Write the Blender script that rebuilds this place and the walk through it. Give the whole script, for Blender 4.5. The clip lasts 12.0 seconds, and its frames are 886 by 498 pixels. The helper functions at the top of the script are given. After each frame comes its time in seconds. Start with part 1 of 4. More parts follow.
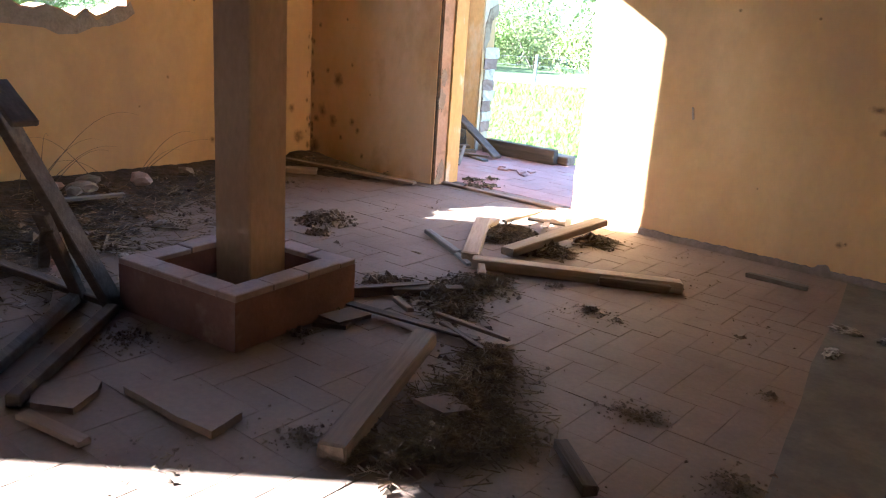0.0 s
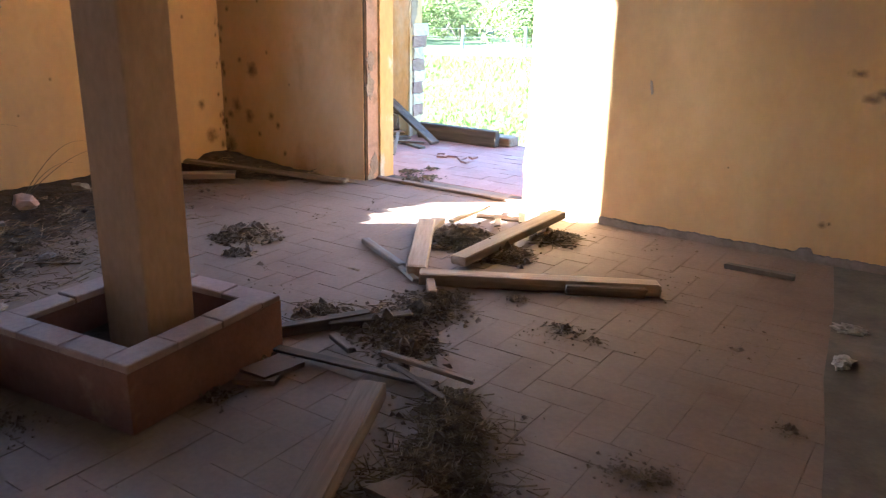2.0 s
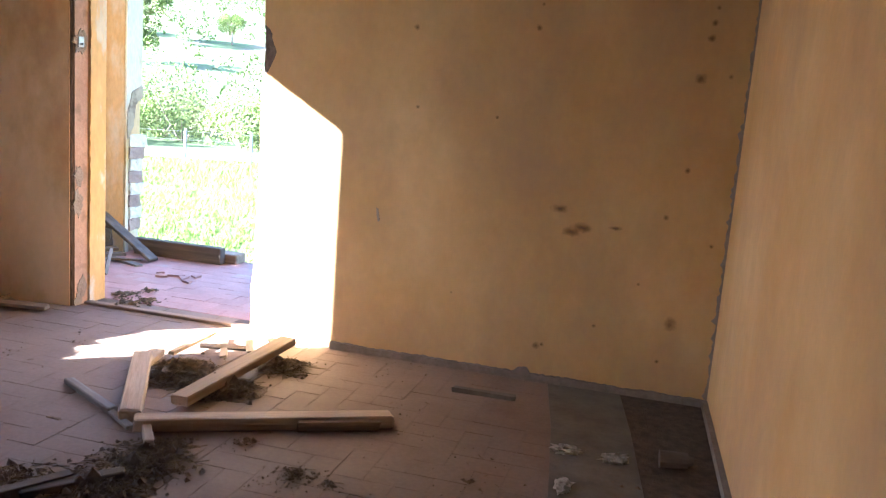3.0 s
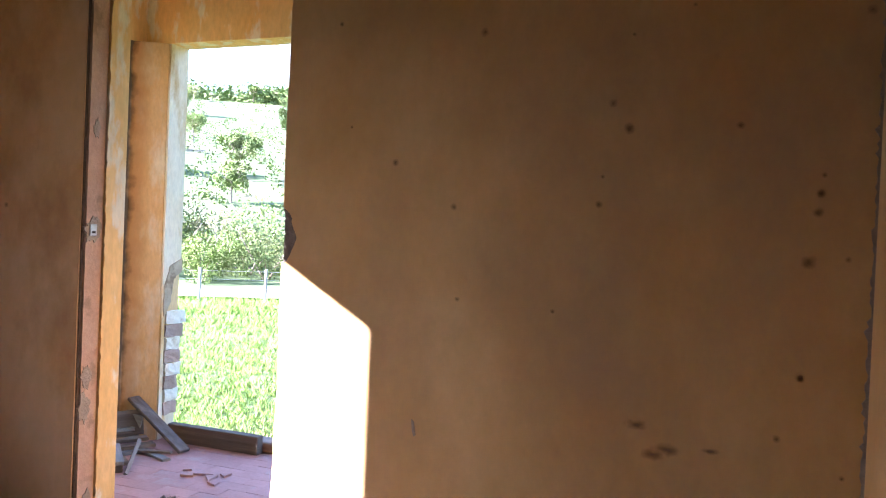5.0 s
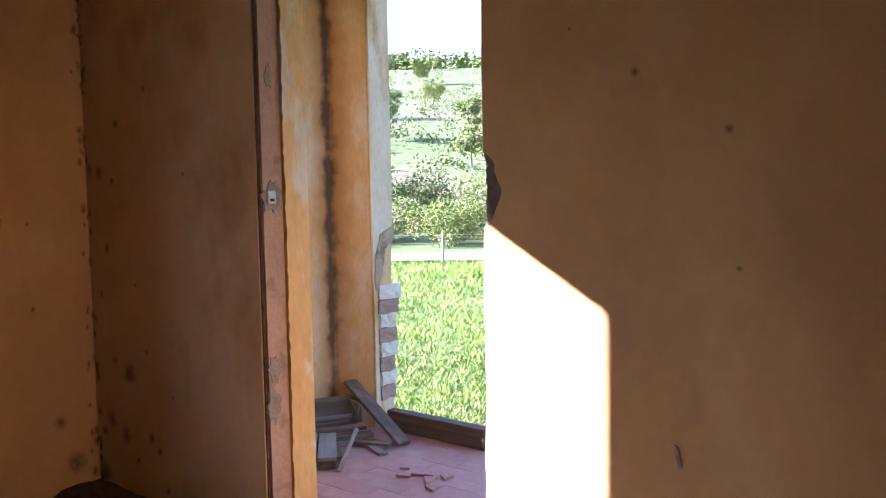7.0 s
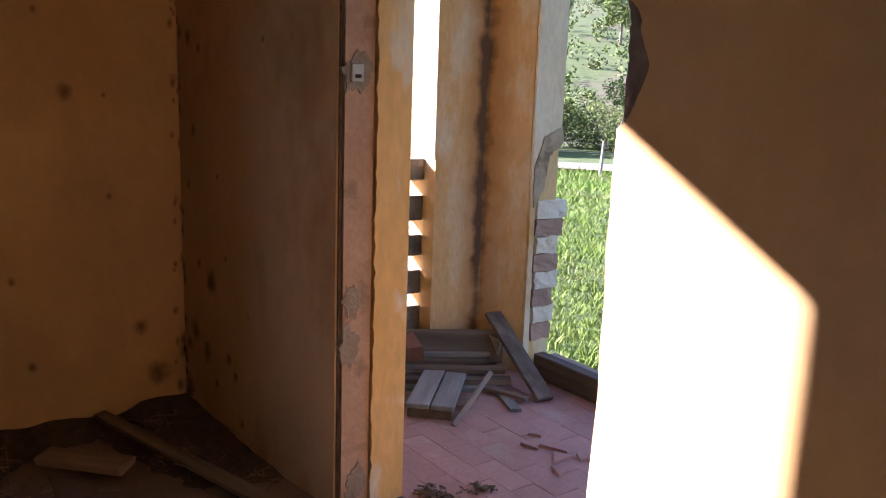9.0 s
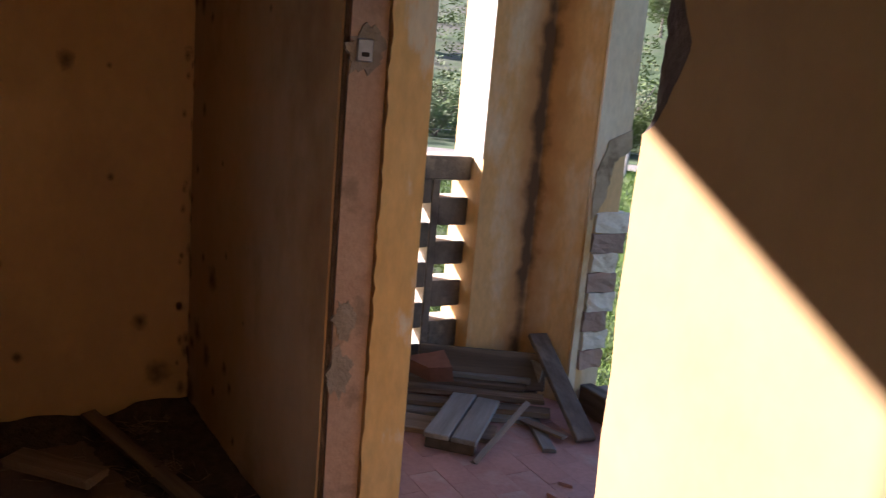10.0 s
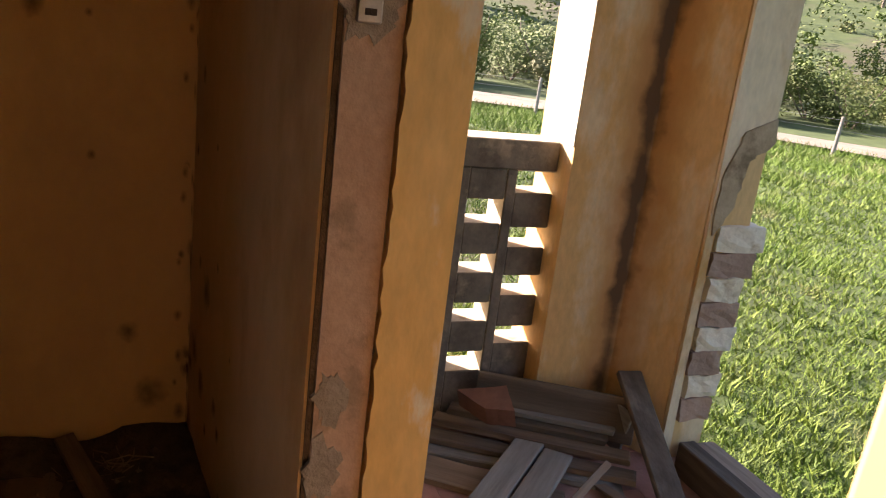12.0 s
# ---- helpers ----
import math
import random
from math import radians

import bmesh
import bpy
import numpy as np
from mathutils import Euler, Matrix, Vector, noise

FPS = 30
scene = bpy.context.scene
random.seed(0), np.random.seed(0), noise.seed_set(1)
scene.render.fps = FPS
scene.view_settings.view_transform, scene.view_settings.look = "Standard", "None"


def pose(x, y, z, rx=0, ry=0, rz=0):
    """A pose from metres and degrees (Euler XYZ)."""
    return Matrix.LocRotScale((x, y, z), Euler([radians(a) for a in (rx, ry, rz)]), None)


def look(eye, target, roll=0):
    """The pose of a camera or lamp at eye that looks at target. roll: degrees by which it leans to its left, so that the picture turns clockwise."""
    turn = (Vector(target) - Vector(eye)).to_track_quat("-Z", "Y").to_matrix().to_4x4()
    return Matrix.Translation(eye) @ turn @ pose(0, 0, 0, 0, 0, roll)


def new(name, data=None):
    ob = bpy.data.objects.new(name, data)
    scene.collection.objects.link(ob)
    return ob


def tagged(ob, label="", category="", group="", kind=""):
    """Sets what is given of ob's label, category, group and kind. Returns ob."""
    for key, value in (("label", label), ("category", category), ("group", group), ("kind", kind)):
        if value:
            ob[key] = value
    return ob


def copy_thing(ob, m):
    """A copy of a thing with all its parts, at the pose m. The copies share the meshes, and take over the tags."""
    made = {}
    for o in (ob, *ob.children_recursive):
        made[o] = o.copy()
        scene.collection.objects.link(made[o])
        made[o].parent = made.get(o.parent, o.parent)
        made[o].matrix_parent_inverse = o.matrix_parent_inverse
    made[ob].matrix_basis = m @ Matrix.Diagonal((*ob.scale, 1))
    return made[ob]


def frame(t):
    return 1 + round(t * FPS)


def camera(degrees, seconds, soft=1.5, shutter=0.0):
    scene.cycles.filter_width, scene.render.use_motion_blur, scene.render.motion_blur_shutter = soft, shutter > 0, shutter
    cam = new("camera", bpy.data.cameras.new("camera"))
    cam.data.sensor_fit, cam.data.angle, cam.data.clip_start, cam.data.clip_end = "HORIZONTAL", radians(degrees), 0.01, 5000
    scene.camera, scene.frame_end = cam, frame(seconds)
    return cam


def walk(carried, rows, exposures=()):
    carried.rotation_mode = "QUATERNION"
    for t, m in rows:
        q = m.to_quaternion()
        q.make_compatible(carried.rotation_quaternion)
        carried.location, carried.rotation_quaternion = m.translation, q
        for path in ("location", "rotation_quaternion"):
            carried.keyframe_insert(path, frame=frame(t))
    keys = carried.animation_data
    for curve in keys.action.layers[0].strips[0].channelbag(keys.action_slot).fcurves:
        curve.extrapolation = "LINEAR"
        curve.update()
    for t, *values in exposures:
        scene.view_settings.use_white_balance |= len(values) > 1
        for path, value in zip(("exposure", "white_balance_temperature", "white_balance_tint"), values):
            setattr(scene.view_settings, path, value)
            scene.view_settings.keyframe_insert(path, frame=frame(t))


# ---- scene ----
# the camera and its walk
cam = camera(58.0, 12.0, soft=1.1, shutter=0.2)
PATH = [
    (0, (0.271, -0.221, 1.003), (-0.927, 1.28, 0.447), 3.9),
    (0.5, (0.171, -0.166, 1.027), (-0.982, 1.362, 0.445), 2.8),
    (1, (0.115, -0.053, 1.013), (-1.022, 1.476, 0.405), 3.2),
    (1.5, (0.013, 0.063, 1.0), (-1.116, 1.596, 0.389), 2.8),
    (2, (-0.036, 0.148, 1.01), (-1.101, 1.727, 0.4), 1.0),
    (2.5, (-0.065, 0.187, 1.055), (-0.842, 1.968, 0.581), 1.6),
    (3, (-0.082, 0.224, 1.097), (-0.579, 2.133, 0.765), 4.5),
    (3.5, (-0.104, 0.338, 1.164), (-0.638, 2.249, 0.92), 2.7),
    (3.7, (-0.082, 0.411, 1.174), (-0.697, 2.308, 1.026), 2.6),
    (5.3, (-0.176, 0.949, 1.369), (-0.926, 2.803, 1.343), 1.7),
    (5.5, (-0.221, 1.016, 1.376), (-1.009, 2.853, 1.301), 0.7),
    (6, (-0.313, 1.243, 1.331), (-1.241, 3.011, 1.212), 1.0),
    (6.5, (-0.389, 1.453, 1.329), (-1.484, 3.119, 1.177), 0.2),
    (6.7, (-0.423, 1.518, 1.323), (-1.584, 3.139, 1.173), -0.6),
    (8.3, (-0.759, 2.229, 1.286), (-2.261, 3.531, 1.062), 2.8),
    (8.5, (-0.756, 2.287, 1.297), (-2.317, 3.508, 1.026), 2.9),
    (9, (-0.867, 2.484, 1.253), (-2.465, 3.626, 0.874), 2.0),
    (9.5, (-0.961, 2.666, 1.242), (-2.526, 3.847, 0.846), 6.5),
    (10, (-1.084, 2.853, 1.245), (-2.794, 3.809, 0.841), 5.0),
    (10.5, (-1.204, 3.0, 1.273), (-3.028, 3.671, 0.801), 3.0),
    (11, (-1.352, 3.122, 1.287), (-3.135, 3.85, 0.748), 4.4),
    (11.2, (-1.42, 3.179, 1.294), (-3.18, 3.963, 0.757), 7.1),
    (11.5, (-1.498, 3.2, 1.293), (-3.255, 3.997, 0.766), 7.2),
    (12, (-1.636, 3.269, 1.299), (-3.424, 3.977, 0.747), 7.0),
]
walk(cam, [(t, look(eye, target, roll)) for t, eye, target, roll in PATH],
     exposures=[(0.0, 4.72, 5200, 13), (2.0, 4.9, 5150, 12), (3.0, 4.75, 5200, 15), (3.5, 4.5, 5300, 19), (5.5, 4.05, 5350, 24), (6.5, 3.7, 5450, 28), (8.5, 3.1, 5900, 31), (9.5, 2.55, 5900, 29), (10.5, 2.0, 5800, 27), (11.0, 2.05, 5800, 26), (11.5, 2.05, 6000, 26), (12.0, 2.4, 7200, 26)])

# sky and sun: the light runs along (1, 0.8, -0.61)
SUN_TO = Vector((1.0, 0.80, -0.61)).normalized()
world = bpy.data.worlds.new("sky")
scene.world = world
world.use_nodes = True
wn = world.node_tree
sky = wn.nodes.new("ShaderNodeTexSky")
sky.sky_type = "NISHITA"
sky.sun_disc = False
sky.sun_elevation = math.asin(-SUN_TO.z)
sky.sun_rotation = math.atan2(-SUN_TO.x, -SUN_TO.y)
wn.links.new(sky.outputs[0], wn.nodes["Background"].inputs[0])
wn.nodes["Background"].inputs[1].default_value = 0.08
sun_data = bpy.data.lights.new("sun", "SUN")
sun_data.energy, sun_data.angle, sun_data.color = 5.0, radians(0.5), (1.0, 0.94, 0.84)
sun = new("sun", sun_data)
sun.matrix_world = look((-30, -24, 17), Vector((-30, -24, 17)) + SUN_TO)


# ---- materials ----
def mat(name, c1, c2, scale=6.0, rough=0.85, bump=0.15, c3=None, scale3=1.5, lo3=0.55, hi3=0.7, stretch=(1, 1, 1), fine=60.0, vary=0.0, metal=0.0, detail=6.0, grain=False):
    """Two-tone noise with a third tone in patches, fine grain in the relief, and a change of tone from object to object."""
    m = bpy.data.materials.new(name)
    m.use_nodes = True
    t, n = m.node_tree, m.node_tree.nodes
    b = n["Principled BSDF"]
    b.inputs["Roughness"].default_value, b.inputs["Metallic"].default_value = rough, metal
    geo = n.new("ShaderNodeNewGeometry")
    info = n.new("ShaderNodeObjectInfo")
    mp = n.new("ShaderNodeMapping")
    mp.inputs["Scale"].default_value = stretch
    add = n.new("ShaderNodeVectorMath")
    add.operation = "MULTIPLY_ADD"
    t.links.new(info.outputs["Random"], add.inputs[0])
    add.inputs[1].default_value = (7, 5, 3) if vary else (0, 0, 0)
    if grain:
        own = n.new("ShaderNodeTexCoord")
        t.links.new(own.outputs["Object"], add.inputs[2])
    else:
        t.links.new(geo.outputs["Position"], add.inputs[2])
    t.links.new(add.outputs[0], mp.inputs[0])

    def nz(sc, det=6.0):
        k = n.new("ShaderNodeTexNoise")
        k.inputs["Scale"].default_value, k.inputs["Detail"].default_value, k.inputs["Roughness"].default_value = sc, det, 0.62
        t.links.new(mp.outputs[0], k.inputs["Vector"])
        return k

    def ramp(src, lo, hi):
        r = n.new("ShaderNodeMapRange")
        r.inputs[1].default_value, r.inputs[2].default_value = lo, hi
        t.links.new(src, r.inputs[0])
        return r.outputs[0]

    def mix(f, a, bb):
        x = n.new("ShaderNodeMix")
        x.data_type = "RGBA"
        for sock, v in ((x.inputs[0], f), (x.inputs[6], a), (x.inputs[7], bb)):
            if isinstance(v, bpy.types.NodeSocket):
                t.links.new(v, sock)
            else:
                sock.default_value = v if isinstance(v, float) else (*v, 1)
        return x.outputs[2]

    n1, n2 = nz(scale, detail), nz(fine, 3.0)
    col = mix(ramp(n1.outputs[0], 0.32, 0.68), c1, c2)
    if c3:
        n3 = nz(scale3, 9.0)
        col = mix(ramp(n3.outputs[0], lo3, hi3), col, c3)
    hsv = n.new("ShaderNodeHueSaturation")
    v = n.new("ShaderNodeMapRange")
    v.inputs[1].default_value, v.inputs[2].default_value = 0.25, 0.75
    v.inputs[3].default_value, v.inputs[4].default_value = (0.96, 1.04) if bump < 0.07 else (0.88, 1.1)
    t.links.new(n2.outputs[0], v.inputs[0])
    last = v.outputs[0]
    if vary:
        r2 = n.new("ShaderNodeMapRange")
        r2.inputs[3].default_value, r2.inputs[4].default_value = 1 - vary, 1 + vary
        t.links.new(info.outputs["Random"], r2.inputs[0])
        mul = n.new("ShaderNodeMath")
        mul.operation = "MULTIPLY"
        t.links.new(last, mul.inputs[0])
        t.links.new(r2.outputs[0], mul.inputs[1])
        last = mul.outputs[0]
    t.links.new(last, hsv.inputs["Value"])
    t.links.new(col, hsv.inputs["Color"])
    t.links.new(hsv.outputs[0], b.inputs["Base Color"])
    if bump:
        sm = n.new("ShaderNodeMath")
        sm.operation = "MULTIPLY_ADD"
        sm.inputs[1].default_value = 0.35
        t.links.new(n2.outputs[0], sm.inputs[0])
        t.links.new(n1.outputs[0], sm.inputs[2])
        bp = n.new("ShaderNodeBump")
        bp.inputs["Strength"].default_value, bp.inputs["Distance"].default_value = bump, 0.02
        t.links.new(sm.outputs[0], bp.inputs["Height"])
        t.links.new(bp.outputs[0], b.inputs["Normal"])
    return m


M_WALL = mat("ochre_wall_paint", (0.58, 0.335, 0.11), (0.71, 0.48, 0.225), 1.6, 0.9, 0.06, (0.50, 0.32, 0.16), 1.1, 0.46, 0.66, detail=10.0, stretch=(1, 1, 0.7), fine=26.0)
M_WALL_D = mat("ochre_wall_paint_paler", (0.64, 0.395, 0.16), (0.75, 0.55, 0.325), 1.8, 0.9, 0.06, (0.42, 0.22, 0.085), 1.6, 0.52, 0.70, detail=10.0, stretch=(1, 1, 0.6), fine=26.0)
M_ORANGE = mat("orange_ochre_paint", (0.76, 0.43, 0.12), (0.84, 0.57, 0.24), 3.0, 0.85, 0.15, (0.82, 0.70, 0.50), 7.0, 0.53, 0.61, stretch=(1, 1, 0.4), fine=40.0)
M_PINK = mat("bare_pink_mortar", (0.48, 0.30, 0.20), (0.56, 0.38, 0.265), 5.0, 0.95, 0.3, (0.36, 0.24, 0.16), 4.0, 0.6, 0.66)
M_MORTAR = mat("grey_brown_mortar", (0.30, 0.24, 0.18), (0.38, 0.31, 0.24), 18.0, 0.95, 0.6)
M_WHITE = mat("whitewash_and_sunlit_white", (0.70, 0.62, 0.48), (0.77, 0.72, 0.62), 9.0, 0.9, 0.3, (0.46, 0.36, 0.24), 11.0, 0.56, 0.68)
M_TILE = mat("dusty_clay_tile", (0.185, 0.125, 0.088), (0.25, 0.18, 0.132), 2.6, 0.76, 0.10, (0.14, 0.085, 0.055), 1.3, 0.46, 0.64, detail=9.0)
M_JOINT = mat("dirt_joint", (0.18, 0.125, 0.09), (0.23, 0.165, 0.125), 3.0, 0.9, 0.2, (0.08, 0.058, 0.044), 2.2, 0.50, 0.60)
M_PORCH = mat("red_porch_tile", (0.38, 0.19, 0.16), (0.45, 0.25, 0.21), 4.0, 0.7, 0.1, (0.46, 0.36, 0.30), 3.0, 0.55, 0.75, vary=0.06)
M_PORCHJOINT = mat("red_dust_joint", (0.30, 0.16, 0.135), (0.38, 0.22, 0.18), 4.0, 0.9, 0.1, (0.16, 0.09, 0.075), 3.0, 0.55, 0.65)
M_CLAY = mat("red_brown_plinth", (0.14, 0.06, 0.045), (0.21, 0.10, 0.07), 6.0, 0.7, 0.15, (0.28, 0.18, 0.13), 5.0, 0.6, 0.75)
M_CLAYTOP = mat("dusty_plinth_tile", (0.27, 0.185, 0.155), (0.34, 0.24, 0.20), 6.0, 0.75, 0.1, vary=0.08)
M_WOOD = mat("weathered_wood", (0.19, 0.135, 0.092), (0.29, 0.21, 0.15), 26.0, 0.85, 0.3, (0.12, 0.08, 0.055), 9.0, 0.55, 0.68, stretch=(0.09, 1, 1), fine=90.0, vary=0.16, grain=True)
M_PALEWOOD = mat("pale_sawn_wood", (0.33, 0.245, 0.17), (0.46, 0.36, 0.27), 26.0, 0.85, 0.3, (0.24, 0.165, 0.11), 9.0, 0.55, 0.68, stretch=(0.09, 1, 1), fine=90.0, vary=0.16, grain=True)
M_DARKWOOD = mat("dark_wood", (0.075, 0.054, 0.038), (0.14, 0.105, 0.078), 26.0, 0.85, 0.3, (0.20, 0.15, 0.11), 9.0, 0.55, 0.68, stretch=(0.09, 1, 1), fine=90.0, vary=0.16, grain=True)
M_GREYWOOD = mat("grey_painted_wood", (0.18, 0.17, 0.155), (0.29, 0.275, 0.255), 26.0, 0.85, 0.3, (0.18, 0.14, 0.11), 9.0, 0.55, 0.68, stretch=(0.09, 1, 1), fine=90.0, vary=0.16, grain=True)
M_DIRT = mat("dark_dry_dirt", (0.045, 0.031, 0.02), (0.10, 0.07, 0.045), 25.0, 0.95, 0.8)
M_STRAW = mat("dry_straw", (0.10, 0.068, 0.042), (0.28, 0.20, 0.12), 30.0, 0.9, 0.1)
M_CLOD = mat("dry_dung_crumb", (0.105, 0.074, 0.05), (0.21, 0.15, 0.10), 30.0, 0.95, 0.4)
M_CEMENT = mat("dark_cement", (0.10, 0.085, 0.065), (0.15, 0.13, 0.10), 8.0, 0.8, 0.25, (0.20, 0.16, 0.12), 2.5, 0.55, 0.75)
M_BRICK = mat("raw_brick", (0.34, 0.22, 0.17), (0.42, 0.29, 0.23), 14.0, 0.9, 0.4, vary=0.12)
M_STONE = mat("rubble", (0.20, 0.16, 0.125), (0.30, 0.25, 0.20), 14.0, 0.9, 0.4, vary=0.2)
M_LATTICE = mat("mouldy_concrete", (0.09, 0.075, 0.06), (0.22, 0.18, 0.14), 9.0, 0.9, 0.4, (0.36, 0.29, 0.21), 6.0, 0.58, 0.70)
# concrete lightened to stand for sun on the sides of the lattice openings
M_LIT_REVEAL = mat("sunlit_tone_concrete", (0.50, 0.42, 0.31), (0.60, 0.52, 0.41), 9.0, 0.9, 0.3, (0.30, 0.20, 0.12), 7.0, 0.58, 0.7)
# bare core, darkened by the shade painted into bite, groove and crack
M_BROKEN = mat("broken_core_with_shade", (0.09, 0.065, 0.048), (0.19, 0.14, 0.105), 22.0, 0.95, 0.7)
M_BLACK = mat("slot_black", (0.035, 0.022, 0.014), (0.09, 0.055, 0.03), 18.0, 0.95, 0.4)
M_OLDRENDER = mat("old_brown_render", (0.36, 0.275, 0.18), (0.47, 0.37, 0.25), 12.0, 0.95, 0.5, (0.22, 0.16, 0.10), 9.0, 0.52, 0.64)
M_CREAM = mat("faded_cream_paint", (0.68, 0.55, 0.35), (0.76, 0.67, 0.49), 5.0, 0.9, 0.15, (0.50, 0.30, 0.11), 4.0, 0.52, 0.66, stretch=(1, 1, 0.4))
# dark tone for the unseen walls, chosen to lower the room's ambient light
M_BACK = mat("dark_unseen_wall", (0.11, 0.08, 0.055), (0.15, 0.11, 0.078), 2.0, 0.9, 0.05)
M_METAL = mat("worn_steel", (0.45, 0.44, 0.42), (0.55, 0.54, 0.52), 20.0, 0.45, 0.1, metal=0.8)
M_CEIL = mat("dark_unseen_ceiling", (0.04, 0.032, 0.025), (0.065, 0.05, 0.04), 4.0, 0.9, 0.1)
M_GRASS = mat("pasture", (0.032, 0.058, 0.009), (0.062, 0.092, 0.02), 1.2, 0.95, 0.5, (0.075, 0.068, 0.036), 0.12, 0.5, 0.62, fine=9.0)
M_BLADE = mat("grass_blade", (0.065, 0.14, 0.008), (0.145, 0.22, 0.024), 3.0, 0.8, 0.0, (0.22, 0.20, 0.10), 0.5, 0.54, 0.66)
M_ROAD = mat("pale_dirt_road", (0.20, 0.16, 0.12), (0.27, 0.22, 0.175), 1.0, 0.95, 0.2)
M_LEAF = mat("leaves", (0.05, 0.088, 0.011), (0.115, 0.16, 0.026), 1.5, 0.7, 0.0, (0.13, 0.13, 0.05), 0.25, 0.5, 0.65, vary=0.25)
M_BARK = mat("bark", (0.16, 0.12, 0.09), (0.24, 0.19, 0.15), 8.0, 0.9, 0.5)


M_COLUMN = mat("faded_column_paint", (0.38, 0.245, 0.155), (0.45, 0.32, 0.22), 4.0, 0.85, 0.1, (0.36, 0.20, 0.10), 2.0, 0.5, 0.7, stretch=(1, 1, 0.4))


def streaked(name, x0, y0, c1, c2, c3):
    """Orange paint, worn pale, with a black mould streak down the corner at x0, y0."""
    m = mat(name, c1, c2, 3.0, 0.85, 0.15, c3, 4.5, 0.50, 0.62, stretch=(1, 1, 0.4))
    t, n = m.node_tree, m.node_tree.nodes
    geo = n.new("ShaderNodeNewGeometry")
    sep = n.new("ShaderNodeSeparateXYZ")
    t.links.new(geo.outputs["Position"], sep.inputs[0])

    def math_node(op, a, b):
        k = n.new("ShaderNodeMath")
        k.operation = op
        for s, v in zip(k.inputs, (a, b)):
            if isinstance(v, bpy.types.NodeSocket):
                t.links.new(v, s)
            else:
                s.default_value = v
        return k.outputs[0]

    dx = math_node("ABSOLUTE", math_node("SUBTRACT", sep.outputs[0], x0), 0.0)
    dy = math_node("ABSOLUTE", math_node("SUBTRACT", sep.outputs[1], y0), 0.0)
    d = math_node("MAXIMUM", dx, dy)
    nz = n.new("ShaderNodeTexNoise")
    nz.inputs["Scale"].default_value, nz.inputs["Detail"].default_value = 9.0, 8.0
    t.links.new(geo.outputs["Position"], nz.inputs["Vector"])
    d = math_node("ADD", d, math_node("MULTIPLY", math_node("SUBTRACT", nz.outputs[0], 0.5), 0.09))
    old = n["Principled BSDF"].inputs["Base Color"].links[0].from_socket
    for lo, hi, colour in ((0.03, 0.11, (0.46, 0.23, 0.08, 1)), (0.008, 0.036, (0.055, 0.032, 0.018, 1))):
        r = n.new("ShaderNodeMapRange")
        r.inputs[1].default_value, r.inputs[2].default_value, r.inputs[3].default_value, r.inputs[4].default_value = lo, hi, 0.85, 0.0
        t.links.new(d, r.inputs[0])
        x = n.new("ShaderNodeMix")
        x.data_type = "RGBA"
        t.links.new(r.outputs[0], x.inputs[0])
        t.links.new(old, x.inputs[6])
        x.inputs[7].default_value = colour
        old = x.outputs[2]
    t.links.new(old, n["Principled BSDF"].inputs["Base Color"])
    return m


M_PIER = streaked("stained_pier_paint", -3.717, 4.72, (0.64, 0.38, 0.14), (0.69, 0.48, 0.24), (0.70, 0.58, 0.39))


def stain_material(name, colour):
    """A mould spot that thins out towards its rim, in the disc's own coordinates."""
    m = bpy.data.materials.new(name)
    m.use_nodes = True
    t, n = m.node_tree, m.node_tree.nodes
    b = n["Principled BSDF"]
    b.inputs["Base Color"].default_value, b.inputs["Roughness"].default_value = (*colour, 1), 0.95
    tc = n.new("ShaderNodeTexCoord")
    ln = n.new("ShaderNodeVectorMath")
    ln.operation = "LENGTH"
    t.links.new(tc.outputs["Object"], ln.inputs[0])
    geo = n.new("ShaderNodeNewGeometry")
    nz = n.new("ShaderNodeTexNoise")
    nz.inputs["Scale"].default_value, nz.inputs["Detail"].default_value = 35.0, 6.0
    t.links.new(geo.outputs["Position"], nz.inputs["Vector"])
    ad = n.new("ShaderNodeMath")
    ad.operation = "ADD"
    t.links.new(ln.outputs["Value"], ad.inputs[0])
    t.links.new(nz.outputs[0], ad.inputs[1])
    r = n.new("ShaderNodeMapRange")
    r.inputs[1].default_value, r.inputs[2].default_value, r.inputs[3].default_value, r.inputs[4].default_value = 0.55, 1.35, 0.62, 0.0
    t.links.new(ad.outputs[0], r.inputs[0])
    t.links.new(r.outputs[0], b.inputs["Alpha"])
    return m


M_SPOT = stain_material("mould_spot", (0.10, 0.055, 0.028))
M_SCUFF = stain_material("rubbed_plaster", (0.38, 0.24, 0.16))


# ---- builders ----
def obj(name, bm, material, parent=None, label="", category="", kind="", group="", smooth=False):
    me = bpy.data.meshes.new(name)
    bm.normal_update()
    bm.to_mesh(me)
    bm.free()
    for k in material if isinstance(material, (list, tuple)) else (material,):
        me.materials.append(k)
    if smooth:
        for p in me.polygons:
            p.use_smooth = True
    ob = new(name, me)
    if parent is not None:
        ob.parent = parent
    return tagged(ob, label, category, group, kind)


def part(name, bm, material, parent, label=""):
    return obj(name, bm, material, parent, label)


def thing(name, at, label, category, rz=0.0, group=""):
    e = new(name)
    e.empty_display_size = 0.1
    e.matrix_basis = pose(*at, 0, 0, rz)
    return tagged(e, label, category, group)


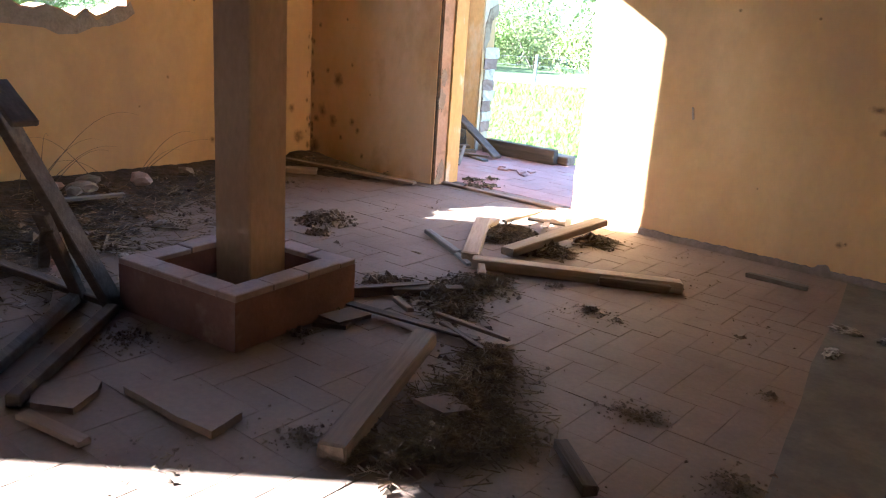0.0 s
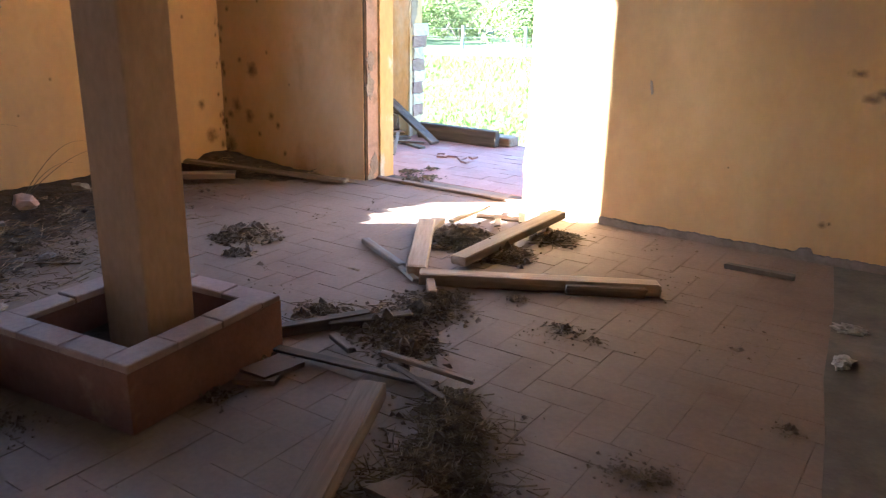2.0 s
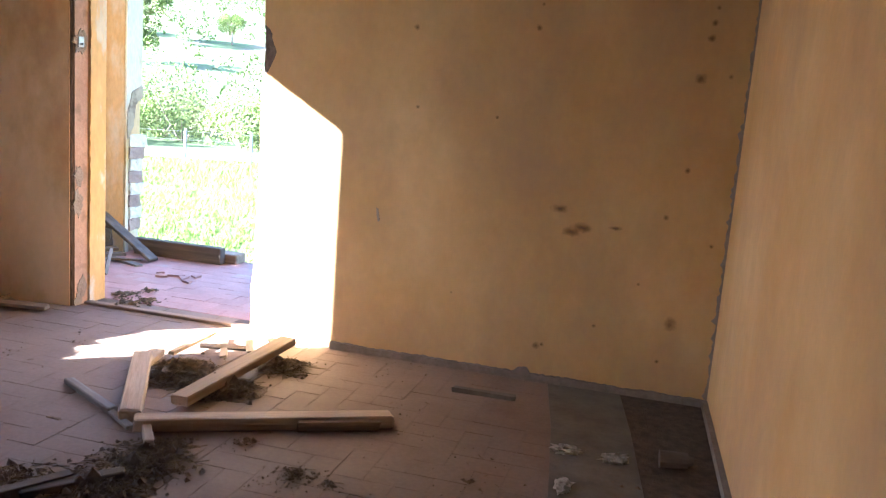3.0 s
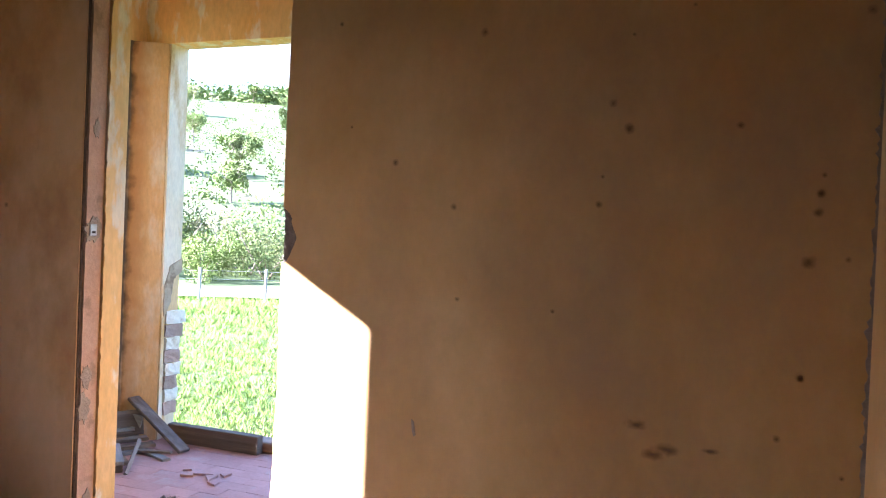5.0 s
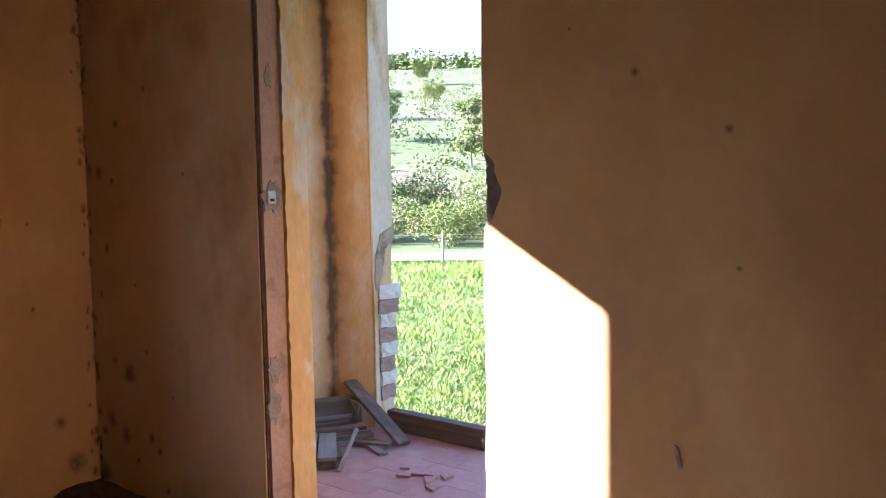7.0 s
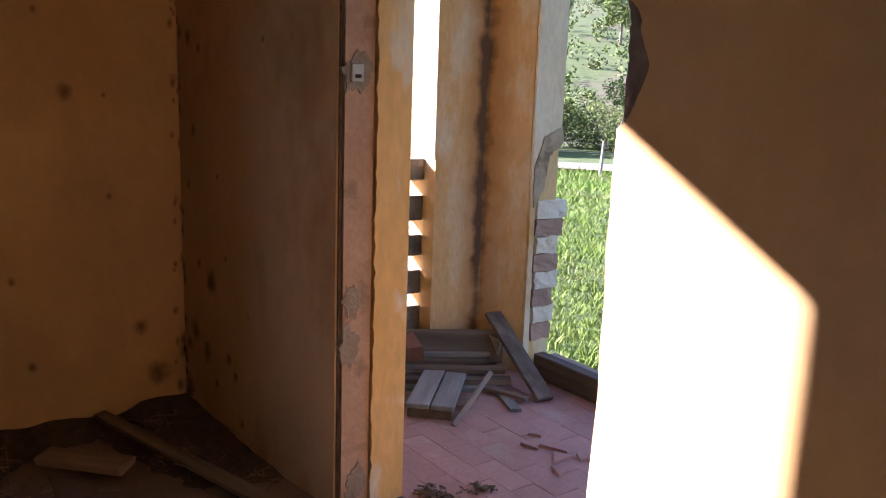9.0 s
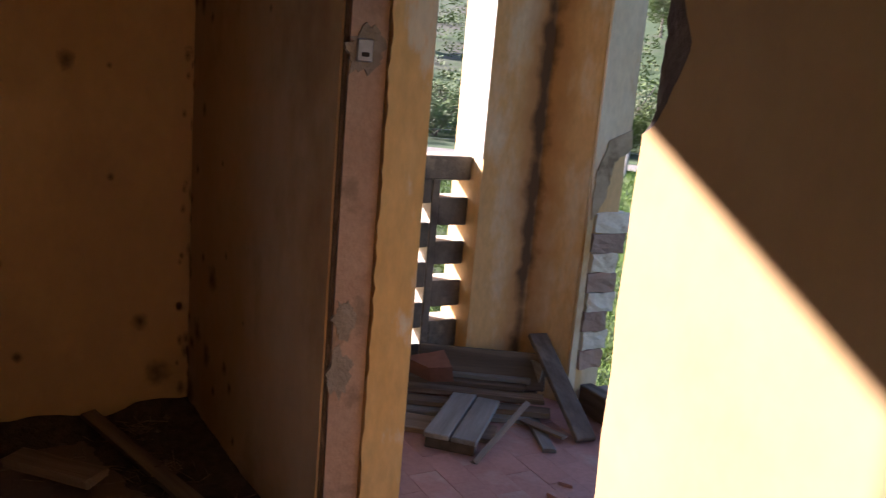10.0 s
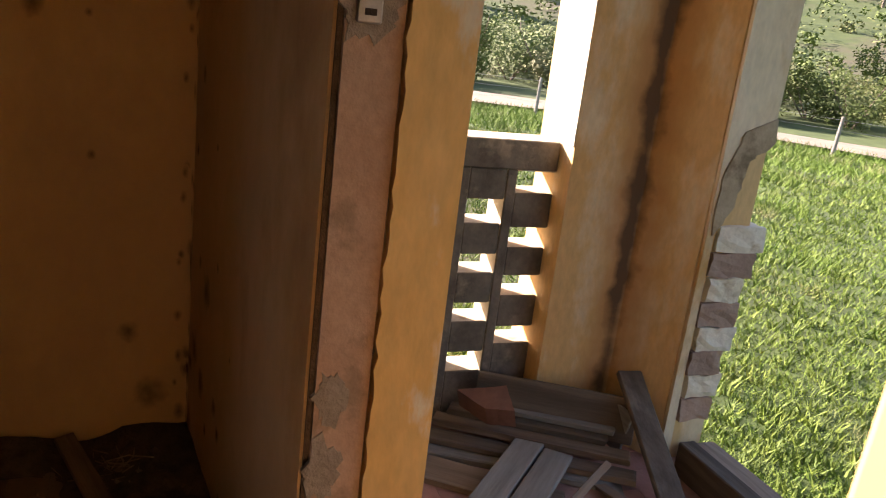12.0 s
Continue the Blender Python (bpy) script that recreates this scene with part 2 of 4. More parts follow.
def box(bm, x0, x1, y0, y1, z0, z1, m=None, bevel=0.0, mi=0):
    r = bmesh.ops.create_cube(bm, size=1.0, matrix=Matrix.LocRotScale(((x0 + x1) / 2, (y0 + y1) / 2, (z0 + z1) / 2), None, (x1 - x0, y1 - y0, z1 - z0)))
    vs = r["verts"]
    fs = list({f for v in vs for f in v.link_faces})
    for f in fs:
        f.material_index = mi
    if bevel:
        es = list({e for v in vs for e in v.link_edges})
        out = bmesh.ops.bevel(bm, geom=es, offset=bevel, segments=1, affect="EDGES", profile=0.5)
        vs = list({v for f in out["faces"] for v in f.verts} | {v for v in vs if v.is_valid})
    if m is not None:
        bmesh.ops.transform(bm, matrix=m, verts=[v for v in vs if v.is_valid])
    return vs


def prism(bm, pts, axis, a, b, mi=0):
    """A polygon in the plane across the axis, drawn out from a to b."""
    def at(u, v, w):
        return {"x": (w, u, v), "y": (u, w, v), "z": (u, v, w)}[axis]
    lo = [bm.verts.new(at(u, v, a)) for u, v in pts]
    hi = [bm.verts.new(at(u, v, b)) for u, v in pts]
    k = len(pts)
    fs = [bm.faces.new(lo), bm.faces.new(hi[::-1])]
    for i in range(k):
        fs.append(bm.faces.new((lo[i], hi[i], hi[(i + 1) % k], lo[(i + 1) % k])))
    for f in fs:
        f.material_index = mi
    bmesh.ops.recalc_face_normals(bm, faces=fs)
    return fs


def ragged(u0, v0, u1, v1, steps, amp, rnd):
    """Points from one end to the other with a broken outline."""
    out = []
    for i in range(steps + 1):
        k = i / steps
        out.append((u0 + (u1 - u0) * k + (rnd.uniform(-amp, amp) if 0 < i < steps else 0), v0 + (v1 - v0) * k))
    return out


def blob(n, r, rnd, sq=1.0):
    return [(r * rnd.uniform(0.65, 1.2) * math.cos(2 * math.pi * i / n), sq * r * rnd.uniform(0.65, 1.2) * math.sin(2 * math.pi * i / n)) for i in range(n)]

# ---- the large structure ----
RND = random.Random(4)
WY0, WY1 = 3.54, 3.76            # wall with the doorway: inner and outer face
XA = -3.84                       # inner face of the west wall
JL, JR, DOOR_TOP = -2.83, -1.853, 2.50
ROOM_H = 2.95
CY = 3.41                        # where the doorway wall meets the west wall
PY = 4.72                        # inner face of the porch's outer wall

# wall with the doorway
bm = bmesh.new()
prism(bm, [(XA - 0.17, CY), (XA, CY), (JL - 0.03, WY0), (JL - 0.03, WY1), (XA - 0.17, WY1)], "z", -0.3, ROOM_H)
box(bm, JL - 0.03, JR + 0.06, WY0, WY1, DOOR_TOP, ROOM_H)
BITE0, BITE1 = 1.205, 1.425       # where plaster broke off the arris


def bite(z):
    if not BITE0 < z < BITE1:
        return 0.0
    k = (z - BITE0) / (BITE1 - BITE0)
    return 0.052 * math.sin(math.pi * k) ** 0.6 * (1 + 0.35 * noise.noise((z * 18, 0, 2.0)))


edge = [(JR + 0.012, DOOR_TOP), (JR + 0.006, 1.95), (JR + 0.002, 1.7), (JR + 0.004, 1.5)]
edge += [(JR + 0.004 + 0.004 * noise.noise((i * 0.7, 0, 0)), BITE1 + 0.01 - (BITE1 - BITE0 + 0.02) * i / 24) for i in range(25)]
edge += [(JR + 0.002, 1.12), (JR + 0.003, 1.06), (JR + 0.0, 0.98), (JR + 0.006, 0.9), (JR + 0.003, 0.8), (JR + 0.007, 0.72), (JR + 0.002, 0.62),
         (JR - 0.003, 0.52), (JR + 0.0, 0.45), (JR - 0.006, 0.3), (JR - 0.016, 0.22), (JR - 0.008, 0.12), (JR - 0.014, 0.0), (JR - 0.01, -0.3)]
loops = []
for dx, y, deep in ((0.011, WY0, 1.0), (0.005, WY0 + 0.005, 0.72), (0.002, WY0 + 0.012, 0.42), (0.0, WY0 + 0.018, 0.2), (0.0, WY0 + 0.024, 0.05), (0.0, WY0 + 0.035, 0.0), (0.0, WY1, 0.0)):
    loops.append([bm.verts.new((x + dx + bite(z) * deep + (0.004 * noise.noise((z * 60, y * 60, 0)) if bite(z) else 0), y, z)) for x, z in edge] + [bm.verts.new((x, y, z)) for x, z in ((3.2, -0.3), (3.2, ROOM_H), (JR + 0.06, ROOM_H), (JR + 0.06, DOOR_TOP))])
for n_loop, (la, lb) in enumerate(zip(loops, loops[1:])):
    for i in range(len(la)):
        j = (i + 1) % len(la)
        f = bm.faces.new((la[i], la[j], lb[j], lb[i]))
        if n_loop < 5 and bite((la[i].co.z + la[j].co.z) / 2):
            f.material_index = 1
bm.faces.new(loops[0])
bm.faces.new(loops[-1][::-1])
bmesh.ops.recalc_face_normals(bm, faces=list(bm.faces))
wall_n = obj("wall_north", bm, [M_WALL, M_BROKEN], label="ochre plastered wall with an empty broken doorway", category="wall", kind="structure")
# plaster coat of the west pier, and its stripped door seat
rn = random.Random(7)
bm = bmesh.new()
seg_n = 24
rows_c = []
for i in range(seg_n + 1):
    z = DOOR_TOP * i / seg_n
    xe = JL - 0.033 + (rn.uniform(-0.002, 0.002) if 0 < i < seg_n else 0)
    rows_c.append([bm.verts.new(p) for p in ((XA + 0.002, CY - 0.008, z), (xe, WY0 - 0.006, z), (xe + 0.002, WY0 + 0.004, z), (XA + 0.002, CY + 0.004, z))])
for a, b2 in zip(rows_c, rows_c[1:]):
    for q in range(4):
        bm.faces.new((a[q], a[(q + 1) % 4], b2[(q + 1) % 4], b2[q]))
bmesh.ops.recalc_face_normals(bm, faces=bm.faces)
part("plaster_coat", bm, M_WALL_D, wall_n)
# dark strip that paints the shade in the groove
bm = bmesh.new()
box(bm, JL - 0.0315, JL - 0.024, WY0 - 0.001, WY0 + 0.008, 0.0, DOOR_TOP)
part("groove", bm, M_BROKEN, wall_n)
bm = bmesh.new()
box(bm, JL - 0.03, JL - 0.012, WY0 + 0.008, WY0 + 0.101, 0.0, DOOR_TOP)
part("door_seat", bm, M_PINK, wall_n, "stripped pink mortar strip where a door frame stood")
# dark strip standing for the shade inside the jamb crack
bm = bmesh.new()
box(bm, JL - 0.03, JL - 0.024, WY0 + 0.101, WY0 + 0.115, 0.0, DOOR_TOP)
part("open_crack", bm, M_BROKEN, wall_n)
bm = bmesh.new()
prism(bm, ragged(WY0 + 0.105, 0.0, WY0 + 0.104, DOOR_TOP, 95, 0.0045, rn) + [(WY1, DOOR_TOP), (WY1, 0.0)], "x", JL - 0.03, JL)
part("jamb_face", bm, M_ORANGE, wall_n, "yellow painted jamb with a chipped edge")
for z, y, r, sq in ((0.66, 0.035, 0.032, 1.6), (0.52, 0.03, 0.035, 1.6), (0.09, 0.06, 0.035, 1.5), (0.02, 0.03, 0.03, 1.2), (1.75, 0.05, 0.02, 2.0)):
    bm = bmesh.new()
    prism(bm, [(WY0 + y + u * 0.8, z + v) for u, v in blob(26, r * 1.15, rn, sq)], "x", JL - 0.02, JL - 0.009)
    part("broken_patch", bm, M_MORTAR, wall_n)
bm = bmesh.new()
prism(bm, [(WY0 + 0.05 + u, 1.303 + v) for u, v in blob(30, 0.052, rn, 1.2)], "x", JL - 0.02, JL - 0.008)
part("broken_patch", bm, M_MORTAR, wall_n)
# west wall with two windows and their broken sills
W1, W2 = (1.50, 2.11), (-1.95, -1.48)
SILL, HEAD = 0.95, 2.54
bm = bmesh.new()
for a, b in ((-3.0, W2[0]), (W2[1], W1[0]), (W1[1], CY)):
    box(bm, XA - 0.17, XA, a, b, -0.3, ROOM_H)
for a, b in (W1, W2):
    box(bm, XA - 0.17, XA, a, b, HEAD if a > 0 else 2.0, ROOM_H)
rw = random.Random(12)
sill = [(W1[0], SILL), (1.501, 0.960), (1.557, 0.930), (1.625, 0.920), (1.681, 0.940), (1.760, 0.920), (1.828, 0.890), (1.884, 0.930), (1.941, 0.895), (1.997, 0.915), (2.054, 0.950), (W1[1], SILL)]
prism(bm, [(W1[0], -0.3)] + sill + [(W1[1], -0.3)], "x", XA - 0.17, XA)
prism(bm, [(W2[0], -0.3), (W2[0], 0.9), (-1.8, 0.87), (-1.6, 0.91), (W2[1], 0.9), (W2[1], -0.3)], "x", XA - 0.17, XA)
wall_w = obj("wall_west", bm, M_WALL, label="ochre plastered wall with broken window openings", category="wall", kind="structure")
bm = bmesh.new()
prism(bm, [(1.388, 0.995), (1.354, 0.905), (1.422, 0.845), (1.557, 0.835), (1.670, 0.825), (1.738, 0.795), (1.839, 0.800), (1.918, 0.835), (2.008, 0.845), (2.099, 0.875), (2.155, 0.915), (2.133, 0.975), (W1[1], 0.945), (2.054, 0.950), (1.997, 0.900),
           (1.941, 0.870), (1.884, 0.920), (1.828, 0.870), (1.760, 0.910), (1.681, 0.940), (1.625, 0.910), (1.557, 0.920), (1.501, 0.970), (W1[0], 0.945)], "x", XA, XA + 0.004)
part("bare_sill_mortar", bm, M_MORTAR, wall_w, "bare grey mortar under the broken sill")

# partition stub, and unseen plain walls added to close the room, dark against bounce
bm = bmesh.new()
prism(bm, [(0.215, WY0), (0.30, 0.75), (0.54, 0.75), (0.54, WY0)], "z", -0.1, ROOM_H)
wall_p = obj("wall_partition", bm, M_WALL, label="pale ochre plastered partition end", category="wall", kind="structure")
bm = bmesh.new()
box(bm, XA - 0.17, 3.2, -3.2, -3.0, -0.1, ROOM_H)
obj("wall_south", bm, M_BACK, label="unseen closing wall, dark brown to cut bounce light", category="wall", kind="structure")
bm = bmesh.new()
box(bm, 3.0, 3.2, -3.0, WY0, -0.1, ROOM_H)
obj("wall_east", bm, M_BACK, label="unseen closing side wall, dark brown to cut bounce light", category="wall", kind="structure")
# unseen cover, added so light enters only by the openings; dark against bounce
bm = bmesh.new()
box(bm, XA - 0.4, 3.4, -3.4, 5.2, ROOM_H, ROOM_H + 0.12)
obj("ceiling", bm, M_CEIL, label="unseen ceiling added to block light, dark to cut bounce", category="ceiling", kind="structure")

# floors: bed under the tiles
bm = bmesh.new()
box(bm, XA, 3.0, -3.0, WY1, -0.12, -0.0022)
floor = obj("floor", bm, M_JOINT, label="dusty clay tiles in herringbone over dirt", category="floor", kind="structure")
bm = bmesh.new()
box(bm, XA - 0.17, 3.2, WY1, 5.06, -0.45, -0.0022)
porch = obj("porch_floor", bm, M_PORCHJOINT, label="red tiled porch floor", category="floor", kind="structure")

# porch corner pier: a splayed inner corner with the stub of the outer wall
PIER = [(-3.775, 4.505), (-3.717, PY + 0.02), (-3.542, 4.853), (-3.54, 5.02), (-4.01, 5.02), (-4.01, 4.505)]
bm = bmesh.new()
prism(bm, PIER, "z", -0.45, 2.46)
pier = obj("porch_pier", bm, M_PIER, label="stained ochre porch corner pier with a splayed corner", category="pier", kind="structure")
# white sheet on the ochre pier, painting the sun on this side
bm = bmesh.new()
prism(bm, [(-3.93, 4.501), (-3.778, 4.501), (-3.778, 4.505), (-3.93, 4.505)], "z", 0.97, 2.46)
part("white_face", bm, M_WHITE, pier, "pier face with sunlight put into its white colour")
bm = bmesh.new()
prism(bm, [(4.857, 0.0), (4.857, 2.46), (5.02, 2.46), (5.02, 1.09), (5.0, 1.07), (4.96, 1.075), (4.92, 1.08), (4.887, 0.98), (4.884, 0.82), (4.888, 0.3), (4.895, 0.0)], "x", -3.54, -3.526)
part("cream_reveal", bm, M_CREAM, pier, "faded cream reveal with broken plaster")
rp = random.Random(33)
bm = bmesh.new()
prism(bm, ragged(4.885, 1.00, 4.915, 1.085, 5, 0.006, rp) + [(5.02, 1.13)] + ragged(5.03, 1.06, 4.95, 1.00, 6, 0.012, rp) + ragged(4.945, 0.97, 4.93, 0.90, 4, 0.008, rp) + ragged(4.93, 0.86, 4.872, 0.77, 5, 0.006, rp) + ragged(4.865, 0.82, 4.872, 0.97, 5, 0.006, rp), "x", -3.528, -3.520)
part("broken_patch", bm, M_OLDRENDER, pier, "old brown render where the plaster fell")
bm = bmesh.new()
prism(bm, [(-4.01, 4.853), (3.2, 4.853), (3.2, 5.02), (-4.01, 5.02)], "z", 2.46, 2.95)
prism(bm, [(-4.01, WY1), (-3.712, WY1), (-3.712, 4.85), (-4.01, 4.85)], "z", 2.46, 2.95)
obj("porch_beam", bm, M_ORANGE, label="cracked ochre porch beam", category="beam", kind="structure")
bm = bmesh.new()
box(bm, -1.2, 3.2, 4.853, 5.02, -0.45, 2.46)
obj("porch_wall", bm, M_WALL, label="ochre porch wall", category="wall", kind="structure")

# broken brick ends under the reveal
rb = random.Random(21)
for i in range(8):
    z = 0.145 + i * 0.0815
    bm = bmesh.new()
    white = i % 2 == 1
    far_end = 5.015 + rb.uniform(-0.012, 0.02) + 0.05 * (i / 7) ** 2
    box(bm, -3.60, -3.524 + rb.uniform(0.0, 0.008), 4.893 + (0.008 if white else 0.0), far_end, z + 0.001, z + 0.0805)
    bmesh.ops.subdivide_edges(bm, edges=list(bm.edges), cuts=3, use_grid_fill=True)
    for v in bm.verts:
        v.co += noise.noise_vector(v.co * 26 + Vector((i * 3, 0, 0))) * 0.008 + noise.noise_vector(v.co * 70) * 0.004
    part("brick", bm, M_WHITE if white else M_BRICK, pier)
# ---- outdoors ----
def land(x, y):
    r = math.hypot(x + 3.0, y - 4.0)
    knots = ((0, -0.42), (6, -0.45), (26, -1.35), (34, -1.45), (45, -1.2), (70, 2.0), (140, 15.0), (260, 41.0), (340, 50.0), (480, 47.0), (900, 30.0), (3000, 0.0))
    z = knots[-1][1]
    for (a, za), (b, zb) in zip(knots, knots[1:]):
        if r <= b:
            k = (r - a) / (b - a)
            z = za + (zb - za) * k
            break
    wob = noise.noise((x * 0.01, y * 0.01, 0.3)) * min(r / 60, 1) ** 2 * 4 + noise.noise((x * 0.12, y * 0.12, 4.0)) * min(r / 40, 1) * 0.18
    return z + wob


bm = bmesh.new()
rings = [0.0, 1.5, 3, 4.5, 6, 8, 10, 13, 16, 20, 24, 28, 32, 38, 45, 55, 70, 90, 115, 140, 170, 200, 230, 260, 300, 340, 400, 480, 650, 900, 1500, 3000]
seg = 96
prev = None
for r in rings:
    if r == 0:
        cur = [bm.verts.new((-3.0, 4.0, -0.55))]
    else:
        cur = []
        for i in range(seg):
            a = 2 * math.pi * i / seg
            x, y = -3.0 + r * math.cos(a), 4.0 + r * math.sin(a)
            cur.append(bm.verts.new((x, y, land(x, y))))
    if prev:
        for i in range(seg):
            j = (i + 1) % seg
            if len(prev) == 1:
                bm.faces.new((prev[0], cur[i], cur[j]))
            else:
                bm.faces.new((prev[i], cur[i], cur[j], prev[j]))
    prev = cur
obj("ground", bm, M_GRASS, label="green pasture rising to a scrubby hill", category="ground", kind="structure", smooth=True)

# road behind the fence, on an arc round the house
bm = bmesh.new()
prev = None
for i in range(61):
    a = radians(60 + i * 2.4)
    pts = []
    for r in (27.3, 29.0, 31.0, 33.0):
        x, y = -3.0 + r * math.cos(a), 4.0 + r * math.sin(a)
        pts.append(bm.verts.new((x, y, land(x, y) + 0.16)))
    if prev:
        for q in range(3):
            bm.faces.new((prev[q], prev[q + 1], pts[q + 1], pts[q]))
    prev = pts
obj("road", bm, M_ROAD, label="pale dirt road beyond the fence", category="road", kind="structure")


def leaf_clump(bm, c, r, n, rnd, size):
    """Small leaf blades scattered round the surface of an uneven clump."""
    for _ in range(n):
        d = Vector((rnd.gauss(0, 1), rnd.gauss(0, 1), rnd.gauss(0, 0.8))).normalized()
        p = Vector(c) + d * r * rnd.uniform(0.55, 1.1)
        u = Vector((rnd.gauss(0, 1), rnd.gauss(0, 1), rnd.gauss(0, 1))).normalized() * size * rnd.uniform(0.6, 1.3)
        v = u.orthogonal().normalized() * size * rnd.uniform(0.3, 0.6)
        bm.faces.new([bm.verts.new(p - u), bm.verts.new(p + v), bm.verts.new(p + u), bm.verts.new(p - v)])


def limb(bm, a, b, r0, r1, sides=7):
    a, b = Vector(a), Vector(b)
    q = (b - a).to_track_quat("Z", "Y").to_matrix()
    rows = []
    for p, r in ((a, r0), (b, r1)):
        rows.append([bm.verts.new(p + q @ Vector((r * math.cos(2 * math.pi * i / sides), r * math.sin(2 * math.pi * i / sides), 0))) for i in range(sides)])
    for i in range(sides):
        j = (i + 1) % sides
        bm.faces.new((rows[0][i], rows[0][j], rows[1][j], rows[1][i]))
    bm.faces.new(rows[0][::-1])
    bm.faces.new(rows[1])


def bush(rnd, h, w, leaf, name="bush"):
    e = thing(name, (0, 0, 0), "dense green scrub bush beyond the road", "bush", group="roadside scrub")
    bm = bmesh.new()
    for k in range(5):
        a = rnd.uniform(0, 6.28)
        limb(bm, (0, 0, -0.3), (math.cos(a) * w * 0.4, math.sin(a) * w * 0.4, h * rnd.uniform(0.5, 0.85)), 0.06, 0.02, 5)
    part("stem", bm, M_BARK, e)
    bm = bmesh.new()
    for k in range(int(16)):
        a, rr = rnd.uniform(0, 6.28), w * 0.5 * math.sqrt(rnd.random())
        leaf_clump(bm, (math.cos(a) * rr, math.sin(a) * rr, h * rnd.uniform(0.15, 0.88) * (1 - 0.35 * rr / (w * 0.5))), w * rnd.uniform(0.12, 0.24), 300, rnd, leaf)
    part("crown", bm, M_LEAF, e)
    return e


def tree(rnd, h):
    e = thing("tree", (0, 0, 0), "round-topped dark green tree on the hillside", "tree", group="hillside trees")
    bm = bmesh.new()
    limb(bm, (0, 0, -0.5), (0.1, 0, h * 0.45), 0.22, 0.14)
    for k in range(5):
        a = k * 1.26
        limb(bm, (0.1, 0, h * 0.42), (math.cos(a) * h * 0.25, math.sin(a) * h * 0.25, h * 0.7), 0.1, 0.03, 5)
    part("trunk", bm, M_BARK, e)
    bm = bmesh.new()
    for k in range(14):
        a, rr = rnd.uniform(0, 6.28), h * 0.36 * math.sqrt(rnd.random())
        leaf_clump(bm, (math.cos(a) * rr, math.sin(a) * rr, h * rnd.uniform(0.4, 0.88)), h * rnd.uniform(0.1, 0.18), 200, rnd, h * 0.03)
    part("crown", bm, M_LEAF, e)
    return e


ro = random.Random(31)
kinds = [bush(random.Random(40 + i), 3.2 + i * 0.5, 4.2 + 0.4 * i, 0.095) for i in range(3)]
placed = 0
for i in range(66):
    a = radians(72 + 118 * i / 66 + ro.uniform(-0.8, 0.8))
    r = ro.uniform(37, 50)
    x, y = -3.0 + r * math.cos(a), 4.0 + r * math.sin(a)
    s = ro.uniform(0.75, 1.25)
    m = Matrix.Translation((x, y, land(x, y))) @ Matrix.Rotation(ro.uniform(0, 6.28), 4, "Z")
    ob = kinds[i] if i < 3 else None
    if ob:
        ob.matrix_basis = m
    else:
        copy_thing(kinds[i % 3], m @ Matrix.Scale(s, 4))
trees = [tree(random.Random(60 + i), 5.0 + i) for i in range(3)]
for i in range(150):
    a = radians(75 + 115 * ro.random())
    far = ro.random() < 0.55
    r = ro.uniform(255, 345) if far else 70 + 200 * ro.random() ** 1.3
    x, y = -3.0 + r * math.cos(a), 4.0 + r * math.sin(a)
    m = Matrix.Translation((x, y, land(x, y))) @ Matrix.Rotation(ro.uniform(0, 6.28), 4, "Z")
    s = ro.uniform(0.7, 1.2) if far else ro.uniform(0.45, 1.0)
    if i < 3:
        trees[i].matrix_basis = m
    else:
        copy_thing(trees[i % 3], m @ Matrix.Scale(s, 4))
# low scrub over the hillside
bm = bmesh.new()
for i in range(3200):
    a, r = radians(70 + 125 * ro.random()), 55 + 240 * ro.random()
    x, y = -3.0 + r * math.cos(a), 4.0 + r * math.sin(a)
    leaf_clump(bm, (x, y, land(x, y) + 0.4), ro.uniform(0.5, 1.6), 40, ro, 0.2)
obj("hillside_scrub", bm, M_LEAF, label="low scrub scattered over the hillside", category="scrub", kind="stuff")
bm = bmesh.new()
for i in range(1500):
    a, r = radians(68 + 125 * ro.random()), ro.uniform(262, 345)
    x, y = -3.0 + r * math.cos(a), 4.0 + r * math.sin(a)
    leaf_clump(bm, (x, y, land(x, y) + 3), ro.uniform(2.5, 5.0), 70, ro, 0.8)
obj("hilltop_wood", bm, M_LEAF, label="dark wood along the hilltop", category="woods", kind="stuff")

# grass blades near the house and taller tufts towards the fence
verts, faces = [], []
rg = random.Random(77)
def blade(x, y, h, w, lean):
    z = land(x, y) - 0.01
    a, b = rg.uniform(0, 6.28), rg.uniform(0, 6.28)
    dx, dy, lx, ly = math.cos(a) * w, math.sin(a) * w, math.cos(b) * lean, math.sin(b) * lean
    k = len(verts)
    verts.extend([(x - dx, y - dy, z), (x + dx, y + dy, z), (x + lx, y + ly, z + h)])
    faces.append((k, k + 1, k + 2))
for i in range(170000):
    a, r = radians(62 + 135 * rg.random()), 1.0 + 27 * rg.random() ** 1.6
    x, y = -3.0 + r * math.cos(a), 4.0 + r * math.sin(a)
    if x > -3.9 and y < 4.95:
        continue
    tall = noise.noise((x * 0.35, y * 0.35, 2.0)) > 0.25 or r > 17
    h = rg.uniform(0.025, 0.065) * (1 + r * 0.05) * (2.2 if tall and r > 6 else 1)
    blade(x, y, h, 0.0018 + 0.0007 * r, h * 0.8)
me = bpy.data.meshes.new("grass")
me.from_pydata(verts, [], faces)
me.materials.append(M_BLADE)
tagged(new("grass", me), "short green pasture grass with dry tufts", "grass", kind="stuff")


